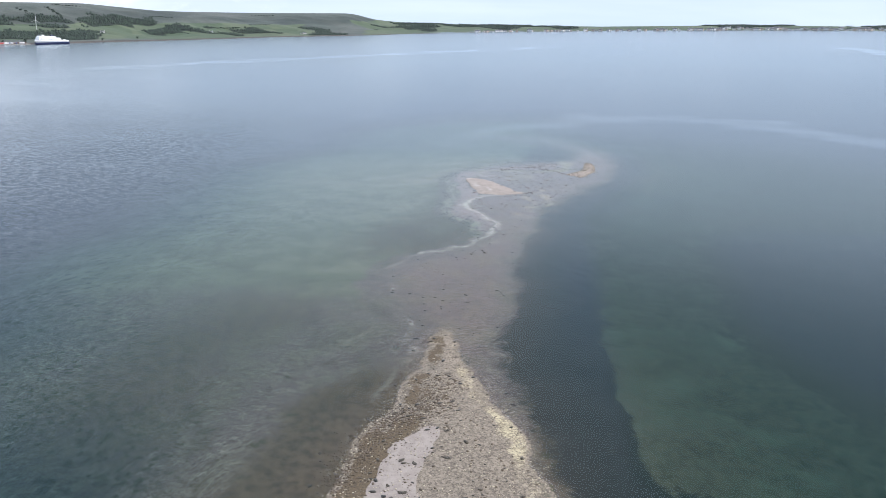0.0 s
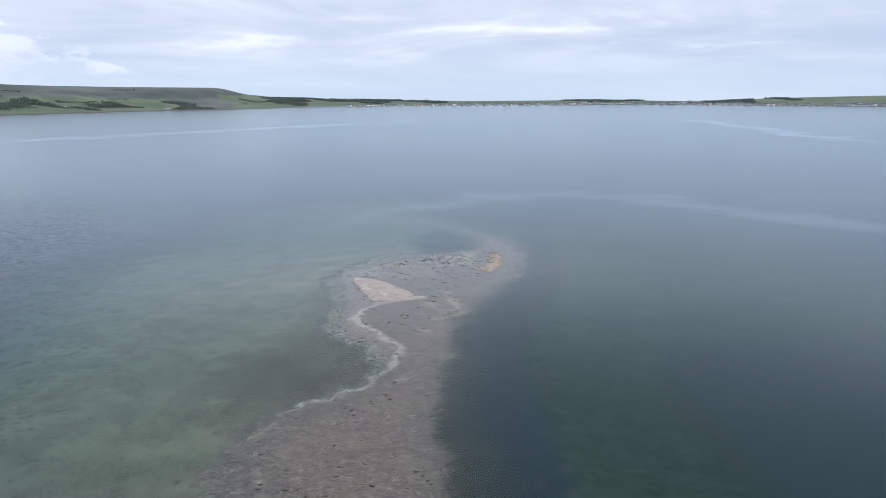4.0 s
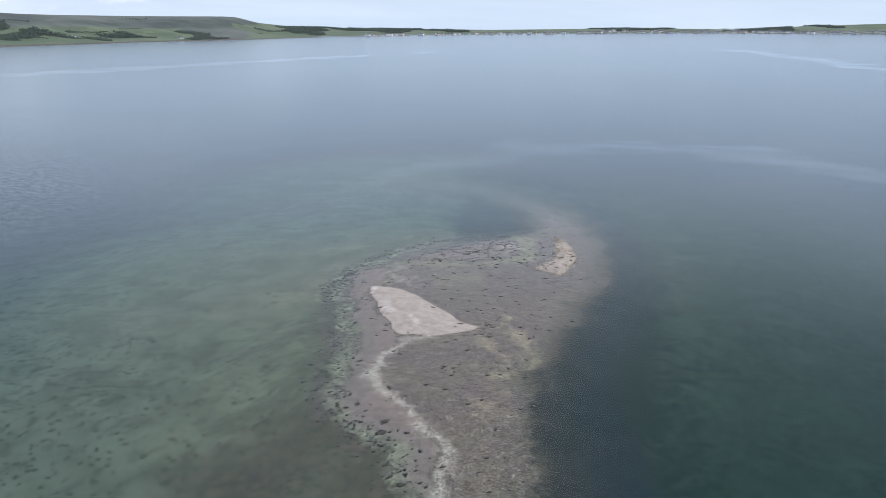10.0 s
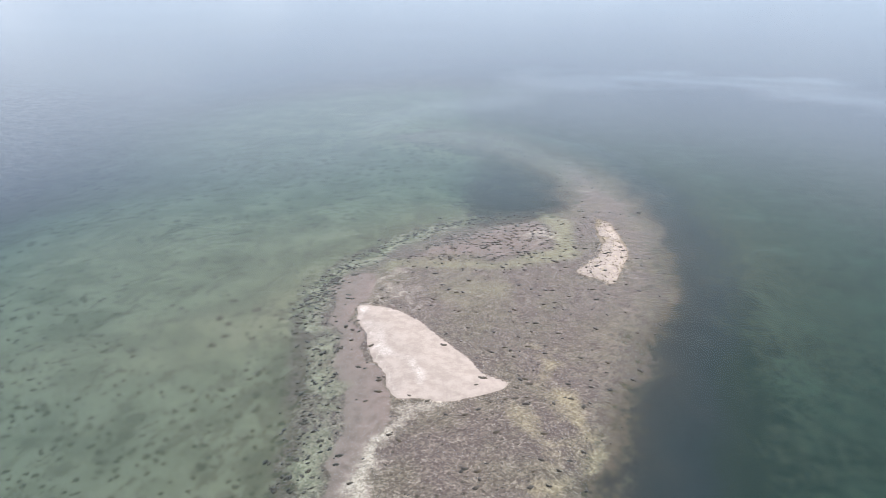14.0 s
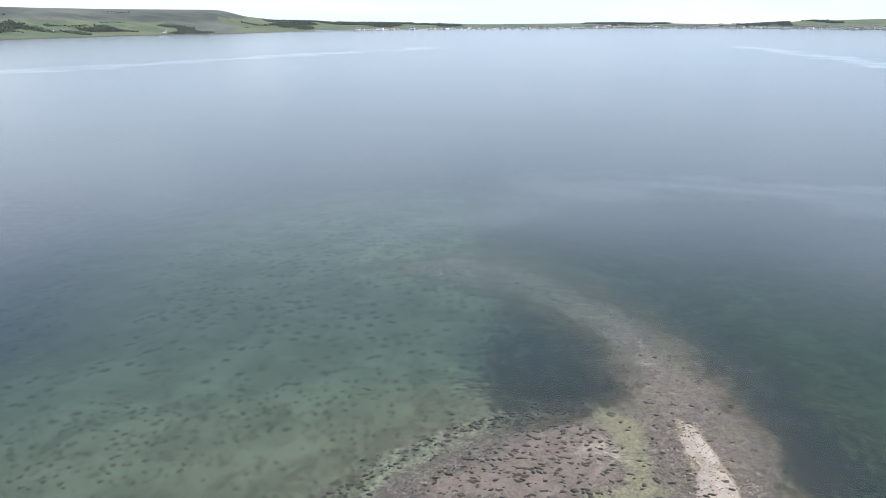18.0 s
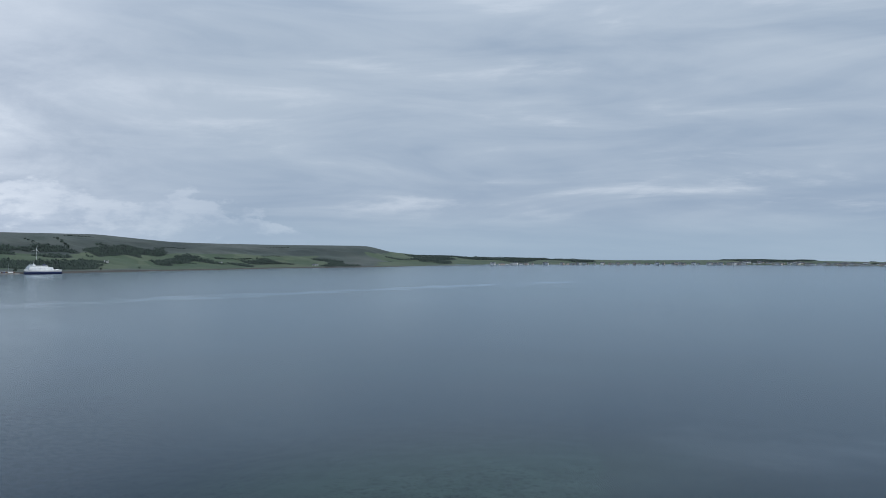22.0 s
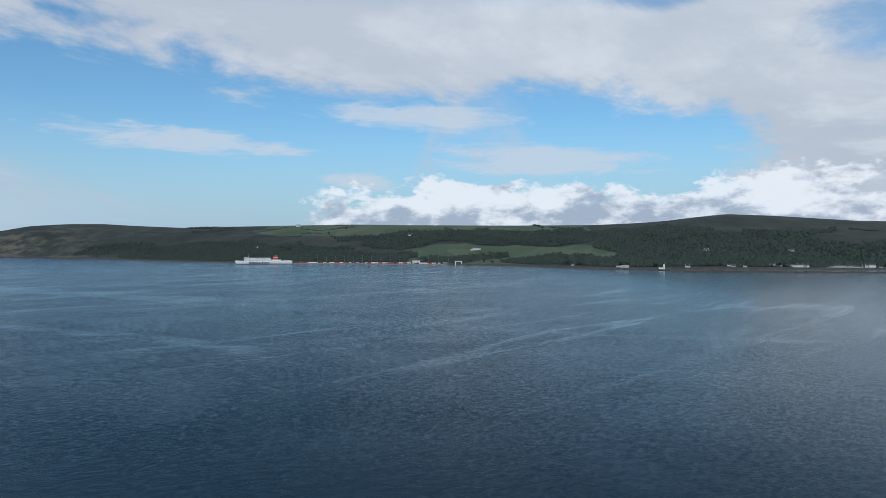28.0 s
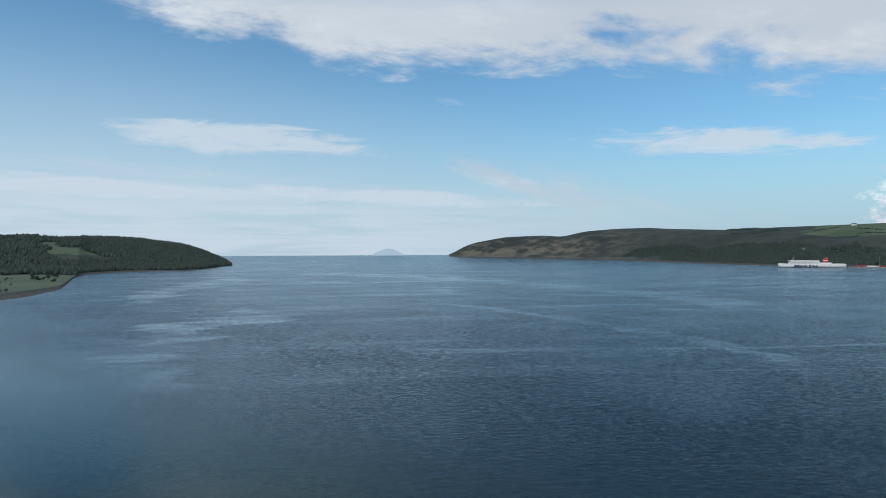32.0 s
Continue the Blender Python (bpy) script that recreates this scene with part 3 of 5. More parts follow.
MUD = outline([(-23, 207), (-20.5, 211.5), (-17.5, 213), (-16.8, 207), (-19, 203.4), (-17.2, 195), (-15.2, 187), (-13.8, 182), (-15.5, 176), (-14.4, 168), (-11, 163), (-9.4, 157), (-8.8, 150), (-9.5, 144), (-10.8, 147),
               (-11.4, 152), (-14, 157), (-18.5, 161), (-19.2, 168), (-19, 178), (-19.6, 188), (-21, 200)])
WEST_EDGE = outline([(-11, 144), (-11.6, 150), (-13.4, 156), (-18.6, 160.8), (-21, 168.5), (-20.9, 177), (-20.8, 185), (-22.3, 195), (-25, 204.5)], closed=False)
OLIVE = outline([(-11.5, 143), (-13, 153), (-18, 159.5), (-26, 160.5), (-33, 153), (-36, 142), (-34, 131), (-26, 129), (-19, 136)])
DARK_BAND = outline([(-46, 20), (-45, 55), (-48, 80), (-42, 98)], closed=False)
GOLD_E = outline([(0.5, 150), (2.8, 162), (5, 172), (9.2, 183), (14, 191), (19.2, 204), (22.5, 214), (23.5, 226), (21, 238)], closed=False)
GOLD_SPOTS = [(3.4, 189.0, 2.6), (2.6, 183.4, 2.4), (-1.6, 179.6, 2.4), (1.2, 173.2, 2.8), (0.4, 169.0, 3.0), (-1.6, 163.0, 2.6)]
FLAT = outline([(-16.4, 213.8), (-10.9, 220.6), (-2.4, 228.6), (7.3, 231.0), (9.0, 226), (8.0, 220.5), (6.0, 217.6), (0.5, 215.6), (-7.6, 216.6), (-13.0, 217.4)])
RIDGE = outline([(17.5, 229), (19, 240), (17.5, 252), (13, 263.5), (5, 276), (-5.2, 285.5)], closed=False)
EELGRASS = outline([(60, 330), (40, 243), (27, 190), (20.5, 163), (17, 146), (13.5, 118), (11.4, 95), (11.9, 79), (13, 66), (15.5, 58), (18, 40), (18, -90)], closed=False)
HOLE = outline([(31, 110), (30.5, 97.0), (37.2, 83.1), (41.7, 78.9), (60, 73), (88, 90), (88, 150), (55, 158), (40, 155), (34, 145), (33, 128)])
WEST_BAR = outline([(-115, 170), (-81, 178), (-67, 190), (-44, 193), (-25, 206)], closed=False)


def sea_rise(r):
    """The far sea is lifted a little, so that its edge stands where the real horizon does."""
    return 33.0 * (np.maximum(r - 2600.0, 0) / 2150.0) ** 2


def bed(x, y):
    """Height of the ground and what it is made of, at arrays of places."""
    wx = x + (lattice(x, y, 5, 1) - 0.5) * 2.6 + (lattice(x, y, 1.8, 2) - 0.5) * 1.1
    wy = y + (lattice(x, y, 5, 3) - 0.5) * 2.6 + (lattice(x, y, 1.8, 4) - 0.5) * 1.1
    s = away(SHOAL, wx, wy)
    eel = away(EELGRASS, wx, wy, False)
    out_w = 0.28 + 0.014 * np.maximum(s, 0) + 0.0012 * np.maximum(s - 44, 0) ** 2
    out_e = 0.28 + 0.12 * np.maximum(s, 0)
    m = soft(x + (y - 215) * 0.0, -12, 8) * soft(y - 1.25 * (x + 8), 400, 250)
    depth = np.where(s > 0, out_w * (1 - m) + out_e * m, 0.28 + np.maximum(s, -7) / 7 * 0.24)
    depth -= np.where(s < 0, 0.05 * (lattice(x, y, 9, 5) - 0.4), 0)
    depth += 0.9 * soft(y, 284, 335) * soft(s, 14, 3)
    depth += 1.3 * soft(y, 262, 330) * soft(s, 2, 18)
    wb = away(WEST_BAR, wx, wy, False)
    depth -= 0.15 * soft(wb, 14, 2) * (s > 4)
    depth += 1.4 * soft(y, 92, 45) * soft(s, 6, 26) * (1 - m)
    depth += m * soft(s, 10, 34) * (3.2 * soft(y, 105, 200))
    depth = np.clip(depth, -9, 9.0)
    depth = np.where(s > 2, np.maximum(depth, 0.2), depth)
    bank, patch, bar = away(BANK, wx, wy), away(PATCH, wx * .4 + x * .6, wy * .4 + y * .6), away(BAR, wx * .4 + x * .6, wy * .4 + y * .6)
    z = -depth
    for d, top, run in ((bank, 0.75, 8.0), (patch, 0.45, 6.0), (bar, 0.40, 4.0)):
        z = np.maximum(z, np.where(d < 0, 0.03 + top * np.sin(np.clip(-d / run, 0, 1) * 1.5708), -0.06 * d - 0.02))
    ridge = away(RIDGE, wx, wy, False)
    z = np.maximum(z, -0.08 - 0.09 * ridge - 0.026 * np.clip(y - 272, 0, 99))
    inside = soft(s, 3, -3)
    masks = {}
    u, w = x / SIZE, y / SIZE
    mottle = lattice(x, y, 4, 31) * 0.6 + lattice(x, y, 11, 32) * 0.6
    masks["sand"] = np.maximum(np.maximum(soft(patch, 0.5, -0.5), soft(bar, 0.5, -0.5) * (0.80 - 0.42 * soft(w, 214, 222) * lattice(x, y, 1.6, 77))), soft(away(BANK_SAND, wx, wy), 1.0, -0.6))
    masks["shell"] = np.maximum(soft(away(CREST, wx, wy, False), 2.0, 0.2) * (0.35 + 0.65 * lattice(x, y, 3, 51)), 0.7 * soft(patch, -1.6, -0.2) * soft(x, -12, -17)) * soft(patch, 0.1, -0.6)
    masks["shingle"] = np.maximum(soft(bank, 0.8, -0.8), soft(bar, 0.5, -0.5))
    rim_e = soft(abs(bank + 1.6), 2.6, 0.4) * (0.28 + 0.5 * lattice(x, y, 6, 71)) * (0.45 + 0.55 * soft(u, -11, -8))
    masks["rim"] = np.maximum(rim_e * (w > 30), 0.42 * soft(bar, 0.6, -0.8) * soft(w, 214, 222))
    flank = soft(bank, 0.2, -1.0) * soft(away(BANK_SAND, wx, wy), -0.6, 0.6) * soft(u, -9, -13)
    masks["wrack"] = flank * (0.32 + 0.40 * lattice(x, y, 7, 72)) + 0.30 * soft(abs(away(BANK_SAND, wx, wy) - 1.2), 2.4, 0.3) * soft(u, -8.5, -11) + 0.16 * soft(bank, -0.5, -3) * (1 - masks["sand"]) * soft(w, 66, 74)
    streak = np.minimum(away(STREAK, wx, wy, False), away(SPOT, wx, wy, False) + 0.4)
    pale_n = away(PALE_N, wx, wy)
    masks["pale"] = np.maximum(np.maximum(soft(streak, 5.0, 0.0) * (0.30 + 0.34 * mottle), soft(streak, 1.8, 0.2) * (0.55 + 0.35 * mottle)) * (0.55 + 0.45 * soft(y, 150, 175)), soft(pale_n, 3.0, -2.6) * (0.22 + 0.42 * mottle))
    masks["pale"] = np.maximum(masks["pale"], soft(ridge, 4.0, 0.3) * (0.10 + 0.36 * mottle))
    masks["pale"] = np.maximum(masks["pale"], 0.7 * mottle * soft(np.hypot(u - 7.2, w - 224.5), 5.5, 1))
    masks["mud"] = np.maximum(soft(away(MUD, wx, wy), 1.0, -1.0) * 0.9, 0.55 * soft(away(FLAT, wx, wy), 3.0, -2.5) * (0.6 + 0.5 * mottle))
    edge_w = np.minimum(away(GREENS_W, wx, wy, False), away(WEST_EDGE, wx, wy, False))
    masks["fringe"] = soft(edge_w, 5.0, 0.1) * (0.34 + 0.46 * mottle + 0.14 * soft(w, 190, 203))
    green = away(GREENS_N, wx, wy, False)
    masks["algae"] = np.maximum(soft(green, 5.0, 0.2) * (0.50 + 0.45 * mottle), 0.62 * soft(away(OLIVE_N, wx, wy), 5.0, -3.0) * (0.5 + 0.6 * mottle))
    gold = np.maximum(soft(away(GREENS, wx, wy, False), 2.2, 0.1) * 0.95, soft(away(GREENS_S, wx, wy, False), 2.6, 0.1) * 0.9)
    for gx_, gy_, gr in GOLD_SPOTS:
        gold = np.maximum(gold, 0.8 * soft(np.hypot(wx / SIZE - gx_, (wy / SIZE - gy_) * 0.6), gr * 1.6, 0.0))
    gold = gold * (0.48 + 0.5 * soft(0.5 * lattice(x + y * 0.4, y, 5.5, 73) + 0.5 * lattice(x, y, 2.2, 74), 0.28, 0.66))
    masks["gold"] = np.maximum(gold, soft(away(GOLD_E, wx, wy, False), 5.0, 0.3) * (0.10 + 0.26 * mottle))
    outer = soft(abs(away(SHOAL, wx, wy) + 1.5), 7, 1) * soft(x, -4, 6)
    masks["sea_sand"] = soft(s, 1.0, 6.0) * (1 - 0.8 * soft(w, 122, 95) * soft(x, 0, -15)) * (0.7 + 0.3 * lattice(x, y, 30, 8))
    # weed: a dark belt on the east side up to the eelgrass line, scattered tufts in the west
    eel_x = np.interp(w + (wy - y) * 0.4, EELGRASS[::-1, 1] / SIZE, EELGRASS[::-1, 0])
    right_of = wx * 0.5 + x * 0.5 - eel_x
    across = np.clip(s / np.maximum(s - right_of, 1.0), -0.5, 1)
    belt = soft(across, -0.50, 0.25) * soft(right_of / (1 + 13 * soft(w, 85, 165)), 0.9, -0.9) * soft(s, -9, 1) * soft(x + (y < 120) * 4, -10, 0) * soft(y, 350, 270)
    hole = soft(away(HOLE, wx, wy), 7, -9) + 0.8 * soft(np.hypot(wx - 19.5, (wy - 70) * 0.8), 6, 2) * soft(lattice(x, y, 2.5, 62), 0.35, 0.6)
    west = soft(edge_w * 0 + s, -0.5, 2) * (1 - soft(x, -12, 4) * soft(y, 300, 260))
    olive = soft(away(OLIVE, wx, wy), 14, -12) * (0.45 + 0.5 * lattice(x, y, 8, 75))
    masks["olive"] = np.maximum(olive, 1.0 * soft(away(BANK, wx, wy), 18, 5) * soft(w, 92, 72) * soft(u, -10, -14))
    masks["olive"] = np.maximum(masks["olive"], 0.45 * soft(away(DARK_BAND, wx, wy, False), 26, 2)) * (1 - masks["shingle"])
    masks["olive"] = np.maximum(masks["olive"], 0.62 * soft(s, -9, 0) * soft(x, -5, 5) * (0.6 + 0.6 * mottle) * (1 - masks["shingle"]))
    close_w = soft(s, 14, 1) * soft(w, 140, 165) * (0.5 + 0.8 * lattice(x, y, 9, 12))
    tuft = 0.42 + 0.30 * lattice(x, y, 26, 9) + 0.45 * close_w + 0.40 * olive - 0.10 * soft(wb, 20, 4) - 0.12 * soft(s, 30, 70)
    masks["weed"] = np.maximum(west * tuft, outer * (0.22 + 0.2 * mottle))
    masks["belt"] = np.maximum(belt * (0.86 + 0.14 * lattice(x, y, 7, 41)), np.minimum(hole, 1))
    masks["belt"] = np.maximum(masks["belt"], 0.46 * soft(np.hypot((wx - 4) * 0.85, (wy - 289) * 1.25), 19, 6) * soft(s, -7, -1) * soft(0.5 * lattice(x, y, 6, 91) + 0.5 * lattice(x, y, 2.5, 92), 0.30, 0.55))
    # where the water colour carries that painted sky sheen
    masks["milky_sheen"] = soft(s, 90, 40) * (1 - m) * (1 - 0.6 * soft(y, 270, 340)) * soft(y, 90, 150) * soft(x, -115, -70)
    masks["shelf"] = soft(x, 8, 20) * soft(np.hypot(x - 50, (y - 110) * 0.55), 190, 60) * soft(s, 3, 12) * (1 - 0.45 * hole)
    return z, masks


def axis(lo, hi, fine, reach, centre):
    """Places along one axis: even between lo and hi, then ever wider out to the horizon."""
    grow = [0.0]
    step_ = fine
    while grow[-1] < reach:
        step_ *= 1.13
        grow.append(grow[-1] + step_)
    grow = np.array(grow[1:])
    below = lo - grow * (centre - reach - lo) / -grow[-1]
    above = hi + grow * (centre + reach - hi) / grow[-1]
    return np.r_[below[::-1], np.arange(lo, hi, fine), above]


def sheet_mesh(name, xs, ys, height):
    """A sheet over a lopsided grid, rounded off to a disc at the horizon."""
    gx, gy = np.meshgrid(xs - EYE[0], ys - EYE[1], indexing="ij")
    far = np.maximum(abs(gx), abs(gy))
    squeeze = 1 + soft(far, 500, 2600) * (far / np.maximum(np.hypot(gx, gy), 1e-6) - 1)
    x, y = (gx * squeeze + EYE[0]).ravel(), (gy * squeeze + EYE[1]).ravel()
    z, extra = height(x, y)
    nx, ny = gx.shape
    k = np.arange(nx * ny).reshape(nx, ny)
    quads = np.stack([k[:-1, :-1], k[1:, :-1], k[1:, 1:], k[:-1, 1:]], -1).reshape(-1, 4)
    return grid_object(name, np.stack([x, y, z], -1), quads, extra)


def grid_object(name, verts, quads, extra, smooth=True):
    me = bpy.data.meshes.new(name)
    me.vertices.add(len(verts))
    me.vertices.foreach_set("co", np.ascontiguousarray(verts, np.float32).ravel())
    me.loops.add(quads.size)
    me.loops.foreach_set("vertex_index", np.ascontiguousarray(quads, np.int32).ravel())
    me.polygons.add(len(quads))
    me.polygons.foreach_set("loop_start", np.arange(0, quads.size, quads.shape[1], dtype=np.int32))
    me.polygons.foreach_set("loop_total", np.full(len(quads), quads.shape[1], np.int32))
    me.polygons.foreach_set("use_smooth", np.full(len(quads), smooth))
    for key, values in extra.items():
        me.attributes.new(key, "FLOAT", "POINT").data.foreach_set("value", np.ascontiguousarray(values, np.float32))
    me.update(calc_edges=True)
    me.validate()
    return new(name, me)


XS = axis(-66, 58, 0.62, HORIZON, EYE[0])
YS = axis(62, 350, 0.62, HORIZON, EYE[1])


def near_bed(x, y):
    """bed() where it matters, a plain deep floor elsewhere."""
    near = (abs(x) < 420) & (y > -400) & (y < 800)
    z = np.full(x.shape, -9.0)
    keys = ("shell", "sand", "shingle", "rim", "wrack", "pale", "mud", "fringe", "algae", "gold", "olive", "sea_sand", "weed", "belt", "shelf", "milky_sheen")
    masks = {k: np.zeros(x.shape) for k in keys}
    zn, mn = bed(x[near], y[near])
    z[near] = zn
    for k in keys:
        masks[k][near] = mn[k]
    return z, masks


def ground_height(x, y):
    z, masks = near_bed(x, y)
    r = np.hypot(x - EYE[0], y - EYE[1])
    return z + sea_rise(r), {k: v for k, v in masks.items() if k not in ("shelf", "milky_sheen")}


def water_height(x, y):
    z, masks = near_bed(x, y)
    r = np.hypot(x - EYE[0], y - EYE[1])
    return sea_rise(r), {"depth": np.maximum(-z, 0.0), "shelf": masks["shelf"], "milky_sheen": masks["milky_sheen"]}


ground = sheet_mesh("ground", XS, YS, ground_height)
ground.data.materials.append(SEABED)
tagged(ground, "shingle spit and sea bed with sand patches and weed", "ground", kind="structure")
water = sheet_mesh("water", XS, YS, water_height)
water.data.materials.append(WATER)
tagged(water, "rippled blue-green sea water, clear over the shallows", "water", kind="structure")

# ---------------------------------------------------------------- the hills round the loch
# bearing, dip of the shore line and height of the skyline (both in thousandths, from EYE)
SHORES = [(-62, 9.8, 6), (-38, 9.8, 4.5), (-34, 9.8, 3.2), (-28, 9, 0.8), (-24, 8, -3.4), (-16, 7.6, -1.2), (-5, 8.6, -2.5), (1.6, 9.4, -0.8), (8.3, 11.3, 1.8), (10.5, 12, 3.2),
          (13, 13.2, 7.6), (14.6, 13.8, 15.2), (15.4, 14, 16), (22, 15.7, 16.4), (27.3, 18, 17.7), (29.7, 18.8, 19), (34.6, 20.3, 27.4), (38, 21.8, 27.9), (46, 22.8, 28.2), (54, 24.5, 32.5),
          (59, 25.5, 29.7), (65, 26.6, 32.7)]
SHORES += [(70.5, 27.7, 41.2), (73.8, 28.4, 44.6), (76, 29.3, 41), (78.2, 29.6, 36.5), (80, 29.4, 34.3), (83.5, 28.6, 32.1), (90, 24.6, 32.2), (97.5, 22.3, 33), (102.8, 21.3, 33.9), (107.4, 20.2, 32),
           (112, 18.5, 30), (114.8, 17.3, 27.6), (119, 14.6, 30), (121, 13.1, 32), (123.2, 11.8, 31.3), (125.7, 10.4, 28), (127.5, 9.8, 20.8), (128.9, 9.3, 23), (132, 8, 21), (134.8, 7, 12), (136.5, 6, -3.6)]
WEST = [(153.5, 17.0, -15.5), (154.1, 18, -8.7), (155.6, 22, 2.8), (157, 23.5, 10.3), (160.2, 23.6, 18.4), (162.8, 25.5, 19.6), (163.8, 27, 19.6), (164.3, 30, 19), (164.6, 40, 18.8), (164.9, 45, 18.5),
        (165.5, 47, 18), (167, 53, 21.2), (169, 57, 19.6), (176, 60, 20), (190, 60, 19), (215, 50, 18), (240, 36, 16), (270, 25, 14), (290, 12, 9), (298, 9.8, 6)]


def shore_range(dip):
    """How far off the shore lies when it shows that far under the level."""
    lo, hi = 300.0, HORIZON - 60
    for _ in range(40):
        r = (lo + hi) / 2
        if EYE[2] - sea_rise(np.array(r)) > dip * 0.001 * r:
            lo = r
        else:
            hi = r
    return lo


# woods and fields: bearing from, to, height from, to (thousandths)
WOODS = [(66, 82, -30, 24), (60, 67, -20, 6), (79, 90, -28, -12), (88, 103, 4, 20), (76, 92, 6, 24), (55, 66, -21, -12), (-3, 12, -4, 1), (-30, -14, -2.5, 2), (34, 55, -18, -8), (38, 52, -2, 14), (52, 62, -2, 16), (98, 104, -19, -4),
         (92.5, 96.5, -20, -8), (104, 122, -20, 2), (106, 116, -8, 8), (26, 29, -9, -4), (22.5, 24.5, -11, -6), (15, 19, -12, -8), (30, 36, -2, 8), (113, 115.5, 24, 29), (56, 59.5, 27, 31)]
WOODS_W = [(150, 159.5, -32, 26), (159, 162, -32, 7), (161.8, 166, -32, -5), (165.8, 180, -32, 30), (161.4, 163.8, 9, 26), (159.6, 161, 13, 26), (159, 168, 15, 28), (159, 161.8, 4, 18)]
FIELDS = [(82, 99, -22, 4), (53, 66, -13, -1), (18, 54, -18, 2), (34, 40, -12, 4), (-60, 14, -12, 8), (104, 110, 20, 40), (40, 47, -13, -2), (160, 168, 0, 21), (84, 104, 20, 34)]
# darker stretches of slope, in the same terms
DARK_SLOPES = [(12.5, 20.5, 2, 12), (20, 27, 6, 11), (27.5, 37, 6, 21), (36, 47, 4, 16), (10, 13, -5, 2)]


def boxes(b, e, table, edge_b=0.7, edge_e=2.2):
    m = np.zeros(b.shape)
    for b0, b1, e0, e1 in table:
        m = np.maximum(m, soft(b, b0 - edge_b, b0 + edge_b) * soft(b, b1 + edge_b, b1 - edge_b) * soft(e, e0 - edge_e, e0 + edge_e) * soft(e, e1 + edge_e, e1 - edge_e))
    return m


def hills(name, table, across, woods, label, foot=0.0):
    t = np.array(table)
    b = np.linspace(t[0, 0], t[-1, 0], across)
    dip, top = np.interp(b, t[:, 0], t[:, 1]), np.interp(b, t[:, 0], t[:, 2])
    k = np.hanning(9)
    k /= k.sum()
    dip = np.convolve(np.pad(dip, 4, "edge"), k, "valid")
    top = np.convolve(np.pad(top, 4, "edge"), k, "valid")
    shore = np.array([shore_range(d) for d in dip])
    back_from = np.maximum(shore, foot)
    crest = np.minimum(back_from + 1100, np.maximum(HORIZON - 150, shore + 60))
    crest_z = EYE[2] + top * 0.001 * crest
    u = np.r_[-0.06, 0.0, 0.012, 0.03, np.linspace(0.06, 1.0, 52), 1.06, 1.2]
    B, U = np.meshgrid(b, u, indexing="ij")
    r = shore[:, None] + (crest - shore)[:, None] * U
    base = sea_rise(shore)[:, None]
    start_u = ((back_from - shore) / (crest - shore))[:, None]
    V = np.where(U > 0, np.clip((U - start_u) / (1 - start_u), 0.02 * np.clip(U / 0.05, 0, 1), 2), U)
    rise = np.interp(V, [-0.06, 0, 0.012, 0.1, 0.25, 0.45, 0.7, 0.88, 1.0, 1.2], [-0.04, 0.0, 0.03, 0.05, 0.15, 0.42, 0.76, 0.93, 1.0, 0.97])
    z = base + (crest_z[:, None] - base) * rise
    x, y = EYE[0] - np.sin(np.radians(B)) * r, EYE[1] + np.cos(np.radians(B)) * r
    lumps = ((lattice(x, y, 160, 21) - 0.5) * 26 + (lattice(x, y, 55, 22) - 0.5) * 9) * np.clip(V * (1 - V) * 4, 0, 1) * (V > 0.03)
    z = z + lumps * np.clip((crest_z[:, None] - base) / 110, 0.1, 1)
    z = np.where(U < -0.01, sea_rise(r) - 6, z)
    e = (z - EYE[2]) / r * 1000
    wob_b = (lattice(x, y, 170, 23) - 0.5) * 5 + (lattice(x, y, 50, 25) - 0.5) * 1.6
    wob_e = (lattice(x, y, 190, 24) - 0.5) * 13 + (lattice(x, y, 60, 26) - 0.5) * 5
    masks = {"wood": boxes(B + wob_b, e + wob_e, woods), "field": boxes(B + wob_b * 0.5, e + wob_e * 0.5, FIELDS), "shore": soft(U, 0.03, 0.008), "heath": soft(B, 120, 127) * (B < 140), "cloud_shade": soft(B, 44, 62)}
    masks["dark_slope"] = boxes(B + wob_b * 0.4, e + wob_e * 0.35, DARK_SLOPES, 1.2, 3.0)
    masks["field"] = np.maximum(masks["field"], (U > 0.03) * (V < 0.04) * (start_u > 0.1))
    masks["wood"] = masks["wood"] * (V > 0.035)
    n0, n1 = B.shape
    i = np.arange(n0 * n1).reshape(n0, n1)
    quads = np.stack([i[:-1, :-1], i[:-1, 1:], i[1:, 1:], i[1:, :-1]], -1).reshape(-1, 4)
    ob = grid_object(name, np.stack([x, y, z], -1).reshape(-1, 3), quads, {q: v.ravel() for q, v in masks.items()})
    ob.data.materials.append(LAND)
    tagged(ob, label, "hills", kind="structure")
    return {"x": x, "y": y, "z": z, "b": B, "e": e, "u": U, "wood": masks["wood"]}


east_hills = hills("hills_east", SHORES, 900, WOODS, "green and brown hills with dark woods and pasture above the shore")
west_hills = hills("hills_west", WEST, 1100, WOODS_W, "wooded dark green headland with pasture on its top", 1780.0)


def on_land(land, bearing, beyond):
    """The place on a hill sheet at a bearing, so many metres behind its shore line."""
    b = land["b"][:, 0]
    k = min(max(int(np.searchsorted(b, bearing)), 1), len(b) - 1)
    r = np.hypot(land["x"][k] - EYE[0], land["y"][k] - EYE[1])
    shore = r[1]
    rr = shore + beyond
    z = float(np.interp(rr, r, land["z"][k]))
    a = radians(bearing)
    return Vector((EYE[0] - math.sin(a) * rr, EYE[1] + math.cos(a) * rr, z))


